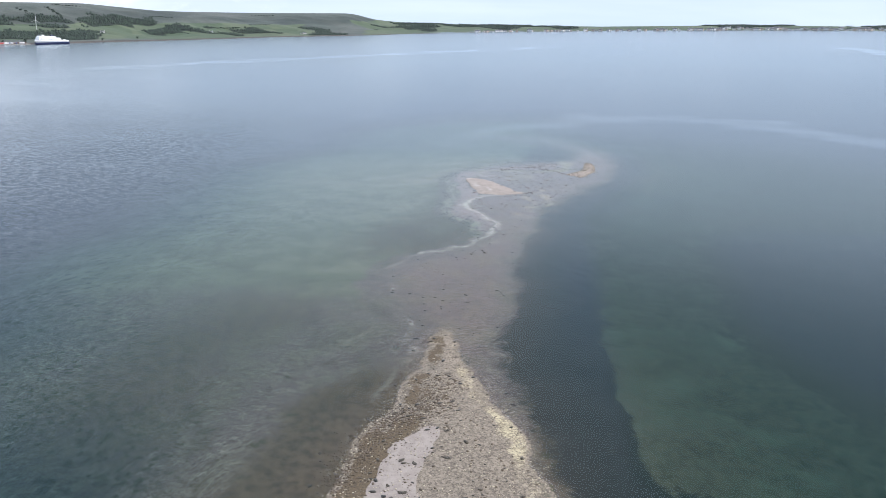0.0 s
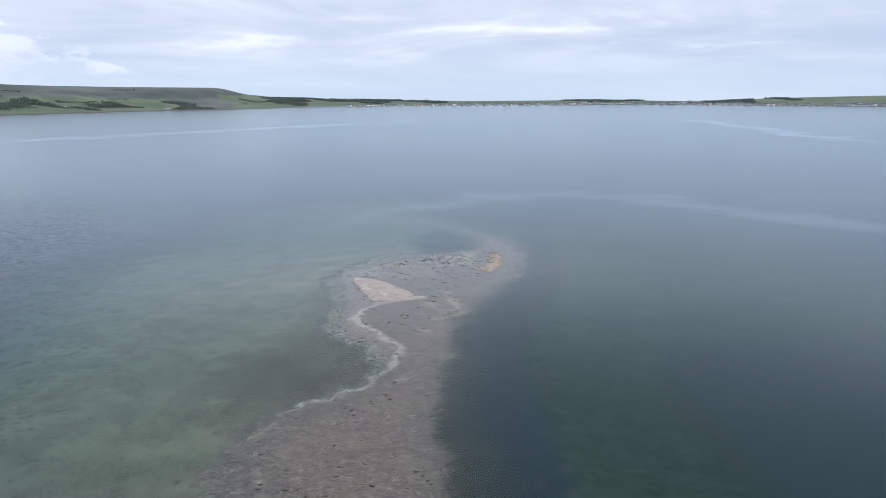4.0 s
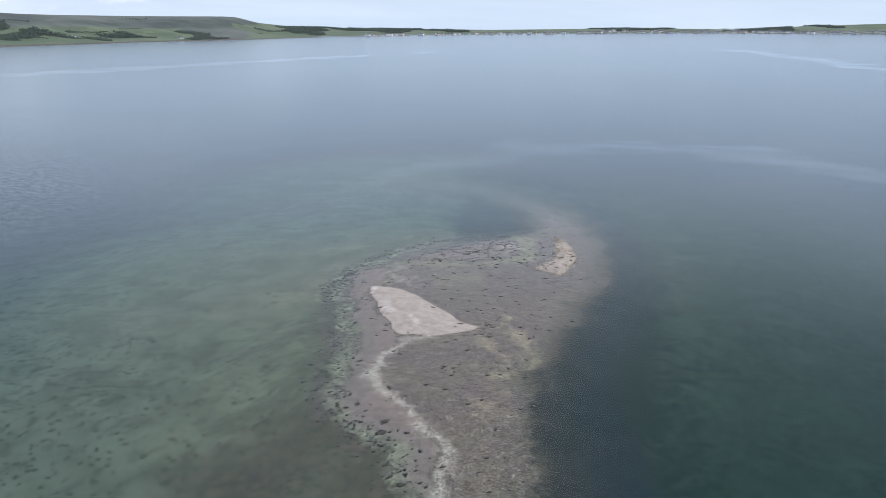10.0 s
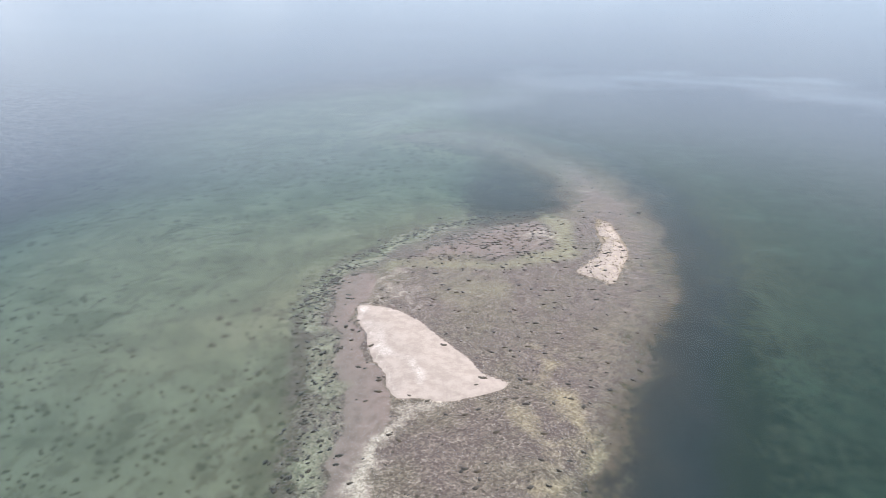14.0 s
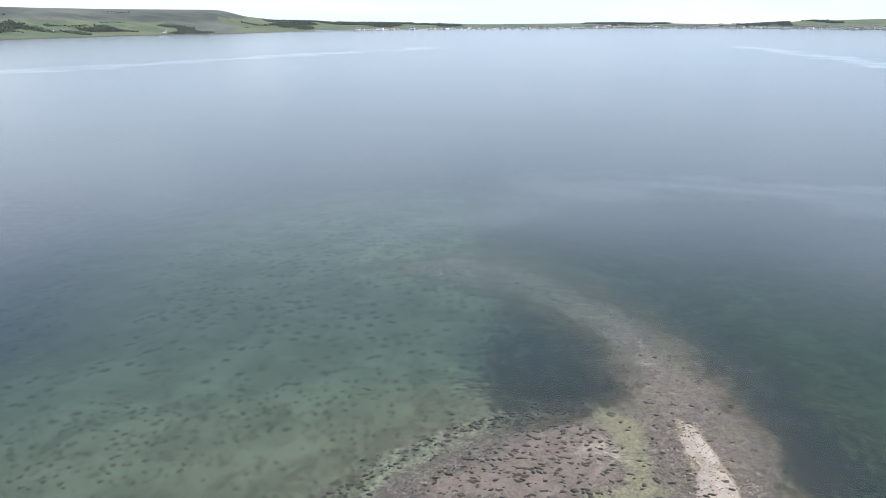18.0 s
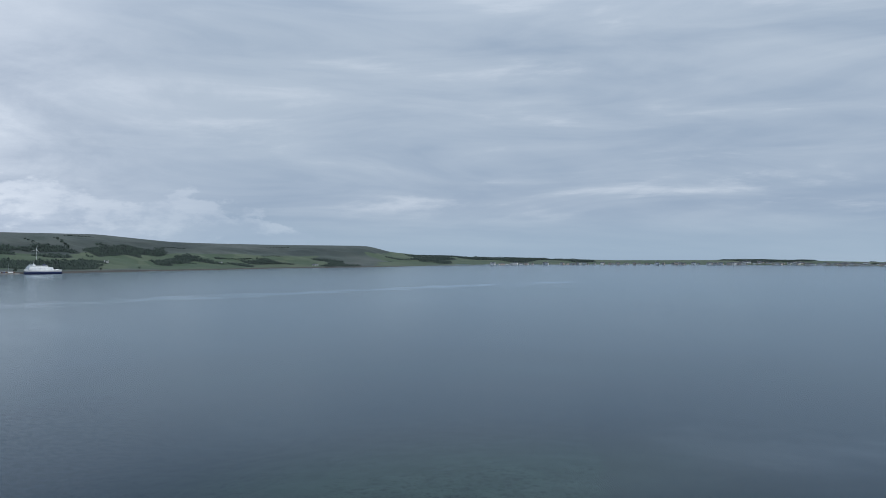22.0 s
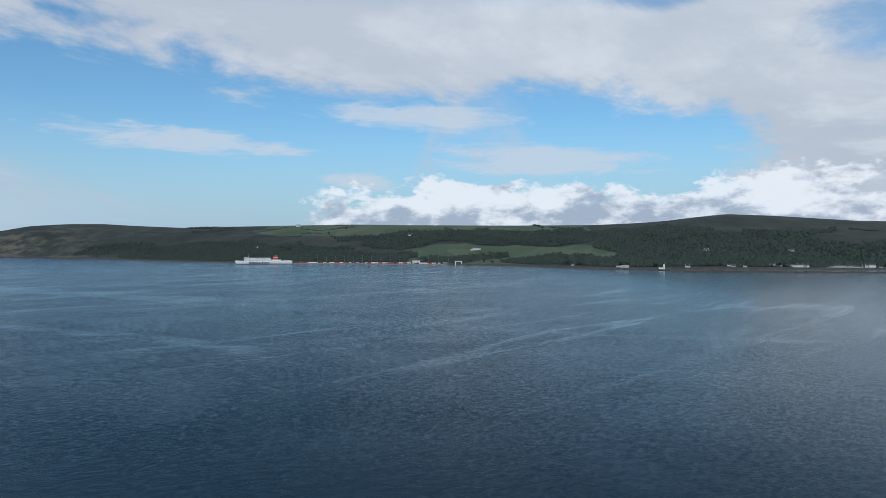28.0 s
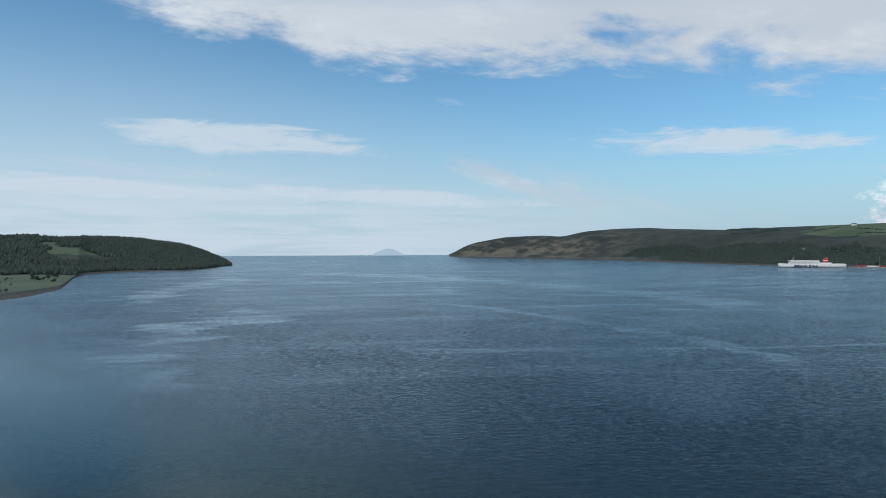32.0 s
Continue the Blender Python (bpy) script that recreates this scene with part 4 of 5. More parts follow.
def at_height(land, bearing, e):
    """The place on a hill sheet at a bearing that shows e thousandths over the level."""
    b = land["b"][:, 0]
    k = min(max(int(np.searchsorted(b, bearing)), 1), len(b) - 1)
    i = int(np.argmax(land["e"][k][2:] >= e)) + 2
    return Vector((float(land["x"][k, i]), float(land["y"][k, i]), float(land["z"][k, i])))


def at_dip(bearing, dip):
    """The place on the sea at a bearing and dip under the level."""
    r = shore_range(dip)
    a = radians(bearing)
    return Vector((EYE[0] - math.sin(a) * r, EYE[1] + math.cos(a) * r, float(sea_rise(np.array(r)))))


def facing(bearing, turn=0.0):
    """Heading in degrees of a thing whose front (-y) looks back at the loch's middle."""
    return bearing + turn


# ---------------------------------------------------------------- parts
PAINT = {
    "white": plain("white_render", (0.78, 0.77, 0.74), 0.7, vary=0.12, scale=0.4),
    "cream": plain("cream_render", (0.60, 0.50, 0.42), 0.8, vary=0.15, scale=0.4),
    "slate": plain("roof_slate", (0.075, 0.078, 0.088), 0.6, vary=0.3, scale=1.5),
    "glass": plain("dark_window", (0.03, 0.04, 0.05), 0.15, vary=0.2),
    "navy": plain("navy_paint", (0.012, 0.022, 0.075), 0.4, vary=0.2, scale=0.2),
    "ship": plain("ship_white", (0.82, 0.82, 0.80), 0.45, vary=0.08, scale=0.15),
    "red": plain("red_paint", (0.50, 0.035, 0.03), 0.45, vary=0.15, scale=0.4),
    "rust": plain("rusty_steel", (0.16, 0.085, 0.05), 0.8, vary=0.4, scale=0.6),
    "stone": plain("dark_stone", (0.085, 0.078, 0.068), 0.9, vary=0.4, scale=0.5),
    "steel": plain("grey_steel", (0.35, 0.36, 0.37), 0.5, vary=0.2),
    "concrete": plain("concrete", (0.27, 0.26, 0.24), 0.9, vary=0.25, scale=0.3),
    "bark": plain("bark", (0.07, 0.05, 0.035), 0.95, vary=0.4, scale=3),
    "blue": plain("blue_tarpaulin", (0.03, 0.09, 0.30), 0.6, vary=0.2),
    "tan": plain("oat_paint", (0.40, 0.33, 0.24), 0.8, vary=0.2),
}


def leaf_material():
    m, n = material("foliage")
    v = n.where("Object")
    rnd = n.tree.nodes.new("ShaderNodeNewGeometry").outputs["Random Per Island"]
    f = n.math("ADD", n.math("MULTIPLY", n.noise(v, 0.25, 4), 0.6), n.math("MULTIPLY", rnd, 0.5))
    col = n.mix(n.step(f, 0.25, 0.85), (0.014, 0.024, 0.020), (0.040, 0.060, 0.042))
    return finish(m, n, col, 0.9, n.noise(v, 0.9, 3), 0.7, 1.0)


def weed_material():
    m, n = material("bladder_weed")
    v = n.where("Object")
    f = n.noise(v, 6.0, 5, 0.7)
    rnd = n.tree.nodes.new("ShaderNodeNewGeometry").outputs["Random Per Island"]
    col = n.mix(n.step(n.math("ADD", n.math("MULTIPLY", f, 0.6), n.math("MULTIPLY", rnd, 0.4)), 0.3, 0.8), (0.010, 0.010, 0.006), (0.050, 0.036, 0.016))
    return finish(m, n, col, 0.5, f, 0.8, 0.06)


def stone_material():
    m, n = material("beach_stone")
    v = n.where("Object")
    rnd = n.tree.nodes.new("ShaderNodeNewGeometry").outputs["Random Per Island"]
    f = n.noise(v, 9.0, 4, 0.7)
    col = n.mix(n.step(rnd, 0.1, 0.95), (0.13, 0.108, 0.080), (0.44, 0.385, 0.265))
    return finish(m, n, n.mix(n.step(f, 0.4, 0.7, 0.0, 0.4), col, (0.12, 0.10, 0.08)), 0.8, f, 0.4, 0.02)


LEAF, WEED, STONE = leaf_material(), weed_material(), stone_material()
WRACK = plain("brown_wrack", (0.085, 0.060, 0.032), 0.75, vary=0.5, scale=1.5)


def part(name, bm, mat, parent=None, label=""):
    me = bpy.data.meshes.new(name)
    bm.to_mesh(me)
    bm.free()
    me.materials.append(mat)
    ob = new(name, me)
    if parent is not None:
        ob.parent = parent
    if label:
        tagged(ob, label)
    return ob


def box(w, d, h, x=0.0, y=0.0, z=0.0, bevel=0.0, bm=None):
    """A box standing on z, its middle over x, y."""
    bm = bm or bmesh.new()
    vs = bmesh.ops.create_cube(bm, size=1.0, matrix=Matrix.Translation((x, y, z + h / 2)) @ Matrix.Diagonal((w, d, h, 1)))["verts"]
    if bevel:
        bmesh.ops.bevel(bm, geom=list({e for v in vs for e in v.link_edges}), offset=bevel, segments=1, affect="EDGES")
    return bm


def rod(r, h, x=0.0, y=0.0, z=0.0, top=None, n=8, turn=None, bm=None):
    bm = bm or bmesh.new()
    m = Matrix.Translation((x, y, z)) @ (turn or Matrix.Identity(4)) @ Matrix.Translation((0, 0, h / 2))
    bmesh.ops.create_cone(bm, cap_ends=True, segments=n, radius1=r, radius2=r if top is None else top, depth=h, matrix=m)
    return bm


def gable(w, d, h, z, over=0.4):
    """A pitched roof along x."""
    bm = bmesh.new()
    a, b = w / 2 + over, d / 2 + over
    vs = [bm.verts.new(p) for p in ((-a, -b, z), (a, -b, z), (a, b, z), (-a, b, z), (-a, 0, z + h), (a, 0, z + h))]
    for f in ((0, 1, 5, 4), (2, 3, 4, 5), (1, 2, 5), (3, 0, 4), (3, 2, 1, 0)):
        bm.faces.new([vs[k] for k in f])
    return bm


def empty(name, label, category, group=""):
    return tagged(new(name), label, category, group)


def house(name, w, d, h, roof_h, walls, label, storeys=1, group="shore houses"):
    e = empty(name, label, "house", group)
    wall = part("wall", box(w, d, h), PAINT[walls], e)
    part("roof", gable(w, d, roof_h, h), PAINT["slate"], e, "dark slate roof")
    for x in (-w / 2 + 0.6, w / 2 - 0.6):
        part("chimney", box(0.9, 0.9, 1.7, x, 0, h + roof_h - 0.6), PAINT[walls], e)
    part("door", box(1.0, 0.12, 2.1, 0, -d / 2 - 0.04, 0), PAINT["navy"], e, "dark painted door")
    for s in range(storeys):
        for x in (-w * 0.3, w * 0.3):
            part("window", box(1.3, 0.12, 1.4, x, -d / 2 - 0.04, 0.9 + s * 2.7), PAINT["glass"], e)
    e.location = (0, 0, -900)
    return e


def stand(model, place, heading, scale=1.0):
    c = copy_thing(model, Matrix.Translation(place) @ Matrix.Rotation(radians(heading), 4, "Z") @ Matrix.Scale(scale, 4))
    return c


def drop_model(model):
    """Take the pattern away once its copies stand."""
    for o in [*model.children_recursive, model]:
        bpy.data.objects.remove(o)


# ---------------------------------------------------------------- ferry at the northern berth
def loft(rings, close=True):
    bm = bmesh.new()
    rows = [[bm.verts.new(p) for p in ring] for ring in rings]
    for a, b in zip(rows, rows[1:]):
        for k in range(len(a) - 1):
            bm.faces.new((a[k], a[k + 1], b[k + 1], b[k]))
    if close:
        bm.faces.new(rows[0])
        bm.faces.new(rows[-1][::-1])
    bmesh.ops.recalc_face_normals(bm, faces=bm.faces)
    return bm


def hull(length, beam, low, high, rake=9.0):
    """Ship's side from low to high over the water, bow towards -x."""
    rings = []
    for s, wide, lift in ((0.0, 0.04, 2.2), (0.03, 0.25, 1.8), (0.08, 0.55, 1.2), (0.16, 0.85, 0.6), (0.28, 1.0, 0.1), (0.6, 1.0, 0), (0.95, 0.98, 0), (1.0, 0.92, 0)):
        x = -length / 2 + s * length
        b = beam / 2 * wide
        lean = rake * (1 - s) ** 6
        up = high + lift * (high > 8)
        rings.append([(x + lean, -b * 0.72, low), (x, -b, (low + up) * 0.55), (x, -b, up), (x, b, up), (x, b, (low + up) * 0.55), (x + lean, b * 0.72, low), (x + lean, -b * 0.72, low)])
    return loft(rings, False)


def cap(bm):
    bmesh.ops.holes_fill(bm, edges=[e for e in bm.edges if e.is_boundary])
    bmesh.ops.recalc_face_normals(bm, faces=bm.faces)
    return bm


def ferry_north():
    e = empty("ferry", "large white car ferry with red funnel lying at its berth", "ferry")
    L, B = 196.0, 25.0
    body = part("hull", cap(hull(L, B, -2.0, 12.0)), PAINT["ship"], e, "white hull with blue lettering bars")
    part("boot_stripe", cap(hull(L * 0.992, B * 1.006, -2.5, 1.3)), PAINT["navy"], body, "dark blue waterline stripe")
    part("deckhouse", box(92, 22, 7.0, -22, 0, 12.0, 0.8), PAINT["ship"], e)
    part("upper_deckhouse", box(84, 20, 4.2, -20, 0, 19.0, 0.8), PAINT["ship"], e)
    bridge = part("bridge", box(13, 25, 3.6, -63, 0, 21.0, 0.6), PAINT["ship"], e)
    part("bridge_windows", box(0.5, 23, 1.3, -69.5, 0, 22.4), PAINT["glass"], bridge)
    part("bridge_side_window", box(9, 25.3, 1.2, -64, 0, 22.5), PAINT["glass"], bridge)
    mast = part("mast", rod(0.7, 11, -54, 0, 23.0, 0.3), PAINT["ship"], e)
    part("radar_arm", box(0.6, 7, 0.6, -54, 0, 30), PAINT["steel"], mast)
    part("after_deckhouse", box(34, 22, 4.6, 42, 0, 12.0, 0.6), PAINT["ship"], e)
    funnel = part("funnel", box(15, 10, 12.5, 40, 0, 16.4, 1.2), PAINT["red"], e, "red funnel")
    part("funnel_band", box(15.3, 10.3, 2.4, 40, 0, 22.4, 0.5), PAINT["ship"], funnel, "white band")
    part("funnel_top", box(11, 7, 2.0, 41, 0, 28.8, 0.6), PAINT["red"], funnel)
    part("exhaust", rod(0.8, 3, 38, 2, 30), PAINT["steel"], funnel)
    part("exhaust", rod(0.8, 3, 43, -2, 30), PAINT["steel"], funnel)
    for x in (-50, -38, -26, -14, -2, 10):
        for side in (-1, 1):
            boat = part("lifeboat", box(8.5, 2.6, 2.6, x, side * 11.6, 16.6, 0.9), PAINT["ship"], e)
            part("davit", box(0.5, 1.2, 3.4, x - 3, side * 11.2, 18.4), PAINT["steel"], boat)
    for z, x0, x1 in ((14.2, -66, 22), (20.6, -58, 20)):
        for x in np.arange(x0, x1, 4.0):
            for side in (-1, 1):
                part("window", box(2.2, 0.2, 1.0, float(x), side * (11.05 if z < 16 else 10.05), z), PAINT["glass"], e)
    # name on the side, as plain bars
    for x, w, h in ((-47, 7, 6.4), (-38.5, 6, 6.4), (-31, 7, 4.2), (-23, 7, 4.2), (-15, 6, 4.2), (-5, 5, 6.4), (1.5, 2.2, 5.6), (7, 6, 4.2), (15, 6, 4.2)):
        for side in (-1, 1):
            part("lettering_bar", box(w, 0.25, h, x, side * 12.55, 3.2), PAINT["navy"], body, "blue lettering bar")
    part("ramp_door", box(0.6, 17, 9, 98, 0, 2.0), PAINT["steel"], e)
    for x in (-88, -82, 62, 74, 86):
        part("winch", box(3, 4, 1.4, x, 0, 12.4 + (1.5 if x < -70 else 0), 0.3), PAINT["steel"], e)
    part("railing", box(26, 0.2, 1.1, 80, -12, 12.2), PAINT["ship"], e)
    part("railing", box(26, 0.2, 1.1, 80, 12, 12.2), PAINT["ship"], e)
    return e


def ferry_south():
    e = empty("ferry", "blue-hulled ferry with white upper decks moored at a quay", "ferry")
    L, B = 150.0, 24.0
    body = part("hull", cap(hull(L, B, -2.0, 6.4)), PAINT["navy"], e, "navy blue hull")
    part("bulwark", cap(hull(L * 0.99, B * 1.004, 6.2, 12.4)), PAINT["ship"], body, "white bulwark")
    part("deckhouse", box(98, 22, 8.0, -12, 0, 12.0, 0.8), PAINT["ship"], e)
    part("upper_deckhouse", box(74, 20, 5.0, -20, 0, 20.0, 0.8), PAINT["ship"], e)
    bridge = part("bridge", box(12, 25, 4.0, -42, 0, 25.0, 0.6), PAINT["ship"], e)
    part("bridge_windows", box(12.3, 23, 1.3, -42, 0, 26.8), PAINT["glass"], bridge)
    part("mast", rod(0.6, 10, -36, 0, 29.0, 0.3), PAINT["ship"], e)
    funnel = part("funnel", box(11, 8, 9, 6, 0, 20.0, 1.0), PAINT["navy"], e, "navy funnel")
    part("exhaust", rod(0.7, 3, 6, 0, 28.6), PAINT["steel"], funnel)
    for x in (-46, -34, -22, -10):
        for side in (-1, 1):
            part("lifeboat", box(8, 2.6, 2.6, x, side * 11.4, 17.5, 0.9), PAINT["ship"], e)
    for z in (14.5, 22.0):
        for x in np.arange(-54, 34 if z < 20 else 14, 4.0):
            for side in (-1, 1):
                part("window", box(2.0, 0.2, 1.0, float(x), side * (11.05 if z < 20 else 10.05), z), PAINT["glass"], e)
    part("ramp_door", box(0.6, 16, 8, 75, 0, 2.0), PAINT["steel"], e)
    for x in (30, 44, 58):
        part("deck_trailer", box(12, 2.6, 3.4, x, 3 if x == 44 else -4, 10.6), PAINT["ship"], e)
    return e


a_end, b_end = at_dip(111.6, 20.9), at_dip(107.3, 20.9)
ship = ferry_north()
ship.matrix_world = Matrix.Translation((a_end + b_end) / 2) @ Matrix.Rotation(math.atan2(*(b_end - a_end).yx), 4, "Z")
ship.scale = ((b_end - a_end).length / 196.0,) * 3
ship_b = ferry_south()
ship_b.matrix_world = Matrix.Translation(at_dip(38.1, 22.0)) @ Matrix.Rotation(radians(72), 4, "Z") @ Matrix.Diagonal((0.72, 0.72, 0.92, 1))

# ---------------------------------------------------------------- the woods
def blob_mesh(seed, fine=1):
    """A lumpy tree crown, about one metre across and standing on its base."""
    bm = bmesh.new()
    bmesh.ops.create_icosphere(bm, subdivisions=fine, radius=0.5)
    r = np.random.default_rng(seed)
    for v in bm.verts:
        v.co *= 0.75 + 0.5 * r.random()
        v.co.z += 0.42
    co = np.array([v.co[:] for v in bm.verts])
    fa = np.array([[v.index for v in f.verts] for f in bm.faces])
    bm.free()
    return co, fa


def cone_mesh(seed):
    """A pointed far-off tree top, uneven round its foot."""
    r = np.random.default_rng(seed)
    a = np.arange(6) / 6 * 6.283
    low = np.stack([np.cos(a) * (0.4 + 0.2 * r.random(6)), np.sin(a) * (0.4 + 0.2 * r.random(6)), 0.25 * r.random(6)], -1)
    mid = np.stack([np.cos(a + 0.4) * (0.22 + 0.25 * r.random(6)), np.sin(a + 0.4) * (0.22 + 0.25 * r.random(6)), 0.45 + 0.3 * r.random(6)], -1)
    co = np.r_[low, mid, [(r.normal(0, 0.08), r.normal(0, 0.08), 0.9 + 0.35 * r.random())]]
    fa = []
    for k in range(6):
        j = (k + 1) % 6
        fa += [(k, j, 6 + k), (j, 6 + j, 6 + k), (6 + k, 6 + j, 12)]
    return co, np.array(fa)


BLOBS = [blob_mesh(k) for k in range(12)]
TREE_TOPS = [cone_mesh(k) for k in range(12)]


def scatter_blobs(name, places, sizes, mat, label, category, squash=(1.0, 1.0), seed=1, tall=None, parent=None, drift=None, shapes=None, turn=0.35):
    r = np.random.default_rng(seed)
    vs, fs, n = [], [], 0
    for k, (p, s) in enumerate(zip(places, sizes)):
        co, fa = (shapes or BLOBS)[int(r.integers(12))]
        a = r.random() * 6.283 if drift is None else r.normal(drift, turn)
        c, d = math.cos(a), math.sin(a)
        thin = 1.0 if drift is None else 0.55
        w, h = s, (s * squash[0] * (squash[1] + (1 - squash[1]) * r.random()) if tall is None else tall[k])
        vs.append(np.stack([(co[:, 0] * c - co[:, 1] * thin * d) * w + p[0], (co[:, 0] * d + co[:, 1] * thin * c) * w + p[1], co[:, 2] * h + p[2]], -1))
        fs.append(fa + n)
        n += len(co)
    ob = grid_object(name, np.concatenate(vs), np.concatenate(fs), {}, smooth=True)
    ob.data.materials.append(mat)
    if parent is None:
        tagged(ob, label, category, kind="stuff")
    return ob


def wood_places(land, count, seed, low=0.45):
    r = np.random.default_rng(seed)
    n0, n1 = land["x"].shape
    got = []
    while len(got) < count:
        i, j = r.integers(0, n0 - 1, 4000), r.integers(4, n1 - 3, 4000)
        a, b = r.random(4000), r.random(4000)
        w = land["wood"][i, j]
        keep = (w > low + 0.3 * r.random(4000) - 0.15) & (land["b"][i, j] < 176)
        for k in np.where(keep)[0]:
            p = [(1 - a[k]) * ((1 - b[k]) * land[q][i[k], j[k]] + b[k] * land[q][i[k], j[k] + 1]) + a[k] * ((1 - b[k]) * land[q][i[k] + 1, j[k]] + b[k] * land[q][i[k] + 1, j[k] + 1]) for q in "xyz"]
            got.append(p)
    return np.array(got[:count])


places = wood_places(east_hills, 58000, 31)
scatter_blobs("woodland", places, 4.5 + 5 * np.random.default_rng(32).random(len(places)), LEAF, "dark mixed woodland on the far slopes", "woodland", (0.9, 0.6), 33, shapes=TREE_TOPS)
places = wood_places(west_hills, 26000, 34)
scatter_blobs("woodland", places, 5.5 + 7 * np.random.default_rng(35).random(len(places)), LEAF, "dense dark trees covering the headland", "woodland", (1.1, 0.6), 36, shapes=TREE_TOPS)


def hedges(land, count, seed):
    """Lines of bushes along field edges."""
    r = np.random.default_rng(seed)
    got = []
    b, e = land["b"], land["e"]
    for _ in range(count):
        b0 = r.uniform(16, 122)
        u0 = r.uniform(0.12, 0.85)
        along = r.random() < 0.6
        for s in np.linspace(0, 1, int(r.integers(12, 40))):
            bb = b0 + (s * r.uniform(1.5, 1.6) if along else s * 0.9 * (1 if u0 > 0.4 else -1))
            k = int(np.searchsorted(b[:, 0], bb))
            uu = u0 + (0.02 * s if along else 0.18 * s)
            j = int(np.searchsorted(land["u"][0], uu))
            if 0 < k < len(b) and j < b.shape[1]:
                got.append([land[q][k, j] + r.normal(0, 2) for q in "xy"] + [land["z"][k, j]])
    return np.array(got)


places = hedges(east_hills, 46, 41)
scatter_blobs("hedgerow", places, 4 + 5 * np.random.default_rng(42).random(len(places)), LEAF, "dark hedgerows between hill pastures", "hedge", (0.8, 0.6), 43)

# trees that stand singly on the low point and along the far shore
def tree(name, label, height, seed, group):
    e = empty(name, label, "tree", group)
    trunk = rod(0.28, height * 0.5, 0, 0, 0, 0.12, 7)
    r = np.random.default_rng(seed)
    for k in range(4):
        a = k * 1.6 + r.random()
        rod(0.1, height * 0.3, 0, 0, height * 0.3, 0.04, 5, Matrix.Rotation(a, 4, "Z") @ Matrix.Rotation(0.8, 4, "Y"), trunk)
    part("trunk", trunk, PAINT["bark"], e)
    n = 26
    pl = np.stack([r.normal(0, height * 0.2, n), r.normal(0, height * 0.2, n), height * (0.25 + 0.5 * r.random(n))], -1)
    crown = scatter_blobs("crown", pl, height * (0.2 + 0.2 * r.random(n)), LEAF, "", "", (0.8, 0.7), seed, parent=e)
    crown.parent = e
    return e


oak = tree("tree", "dark green broadleaf tree with a rounded crown", 9.0, 51, "shore trees")
bush = tree("bush", "low dark bush on rough pasture", 4.5, 52, "pasture bushes")
r = np.random.default_rng(53)
for k in range(34):
    stand(bush if k % 3 else oak, on_land(west_hills, r.uniform(165.3, 173), r.uniform(60, 600)), r.uniform(0, 360), r.uniform(0.7, 1.5))
for k in range(40):
    stand(oak, on_land(east_hills, r.uniform(30, 108), r.uniform(25, 90)), r.uniform(0, 360), r.uniform(0.8, 1.5))
drop_model(oak)
drop_model(bush)

# ---------------------------------------------------------------- village, farms and port across the loch
cottage = house("cottage", 12, 7, 3.4, 2.8, "white", "small white cottage with a slate roof by the shore")
villa = house("house", 15, 8, 5.8, 3.2, "white", "two-storey white house with a slate roof", 2)
terrace = house("terraced_house", 11, 8, 5.6, 3.0, "cream", "buff terraced house with a dark slate roof", 2)
r = np.random.default_rng(61)
for b in np.arange(60.6, 67.4, 0.19):
    stand(cottage if r.random() < 0.75 else villa, on_land(east_hills, float(b + r.normal(0, 0.08)), r.uniform(30, 105)), facing(float(b), r.normal(0, 16)), r.uniform(0.5, 0.95))
for b in (68.4, 68.8, 69.2, 69.5, 69.9, 70.3, 70.6):
    stand(villa, on_land(east_hills, b, r.uniform(35, 95)), facing(b, r.normal(0, 20)), r.uniform(0.6, 0.95))
for b in np.arange(52.4, 55.6, 0.36):
    stand(terrace, on_land(east_hills, float(b), 58), facing(float(b), r.normal(0, 3)), r.uniform(0.7, 0.85))
for b in (72.4, 73.2, 73.5, 76.4, 81.5, 85.0, 43.2, 42.6, 44.1, 56.4, 57.8, 47.9):
    stand(cottage, on_land(east_hills, b, 45 + r.uniform(-8, 20)), facing(b, r.normal(0, 15)), r.uniform(0.6, 0.95))
for b, e in ((92.5, -4.4), (92.75, -4.2), (93.0, -4.8), (54.0, -3.0), (54.3, -3.4), (75.0, -5.3), (69.3, -5.7), (106.7, 30.0), (98.0, 17.0), (18.6, -12.0), (18.9, -12.2), (26.0, -9.0), (110.0, 1.0), (34.0, -9.0)):
    stand(villa if b in (92.5, 92.75, 54.0, 106.7) else cottage, at_height(east_hills, b, e), facing(b, r.normal(0, 15)), r.uniform(1.0, 1.3))
# the small town round the head of the loch
for k in range(380):
    b = r.uniform(-41, -13) if k < 290 else r.uniform(-14, 5)
    stand((cottage, villa, terrace)[int(r.integers(3))], on_land(east_hills, b, r.uniform(5, 150 if k < 290 else 30)), facing(b, r.normal(0, 25)), r.uniform(0.8, 1.6))
drop_model(cottage)
drop_model(villa)
drop_model(terrace)


def warehouse(label, w, d, h, walls):
    e = empty("warehouse", label, "shed")
    part("wall", box(w, d, h), PAINT[walls], e)
    part("roof", gable(w, d, 2.2, h, 0.5), PAINT["steel"], e, "grey sheet roof")
    for x in np.arange(-w / 2 + 6, w / 2 - 4, 9.0):
        part("door", box(4.0, 0.2, 4.2, float(x), -d / 2 - 0.08, 0), PAINT["steel"], e)
    return e


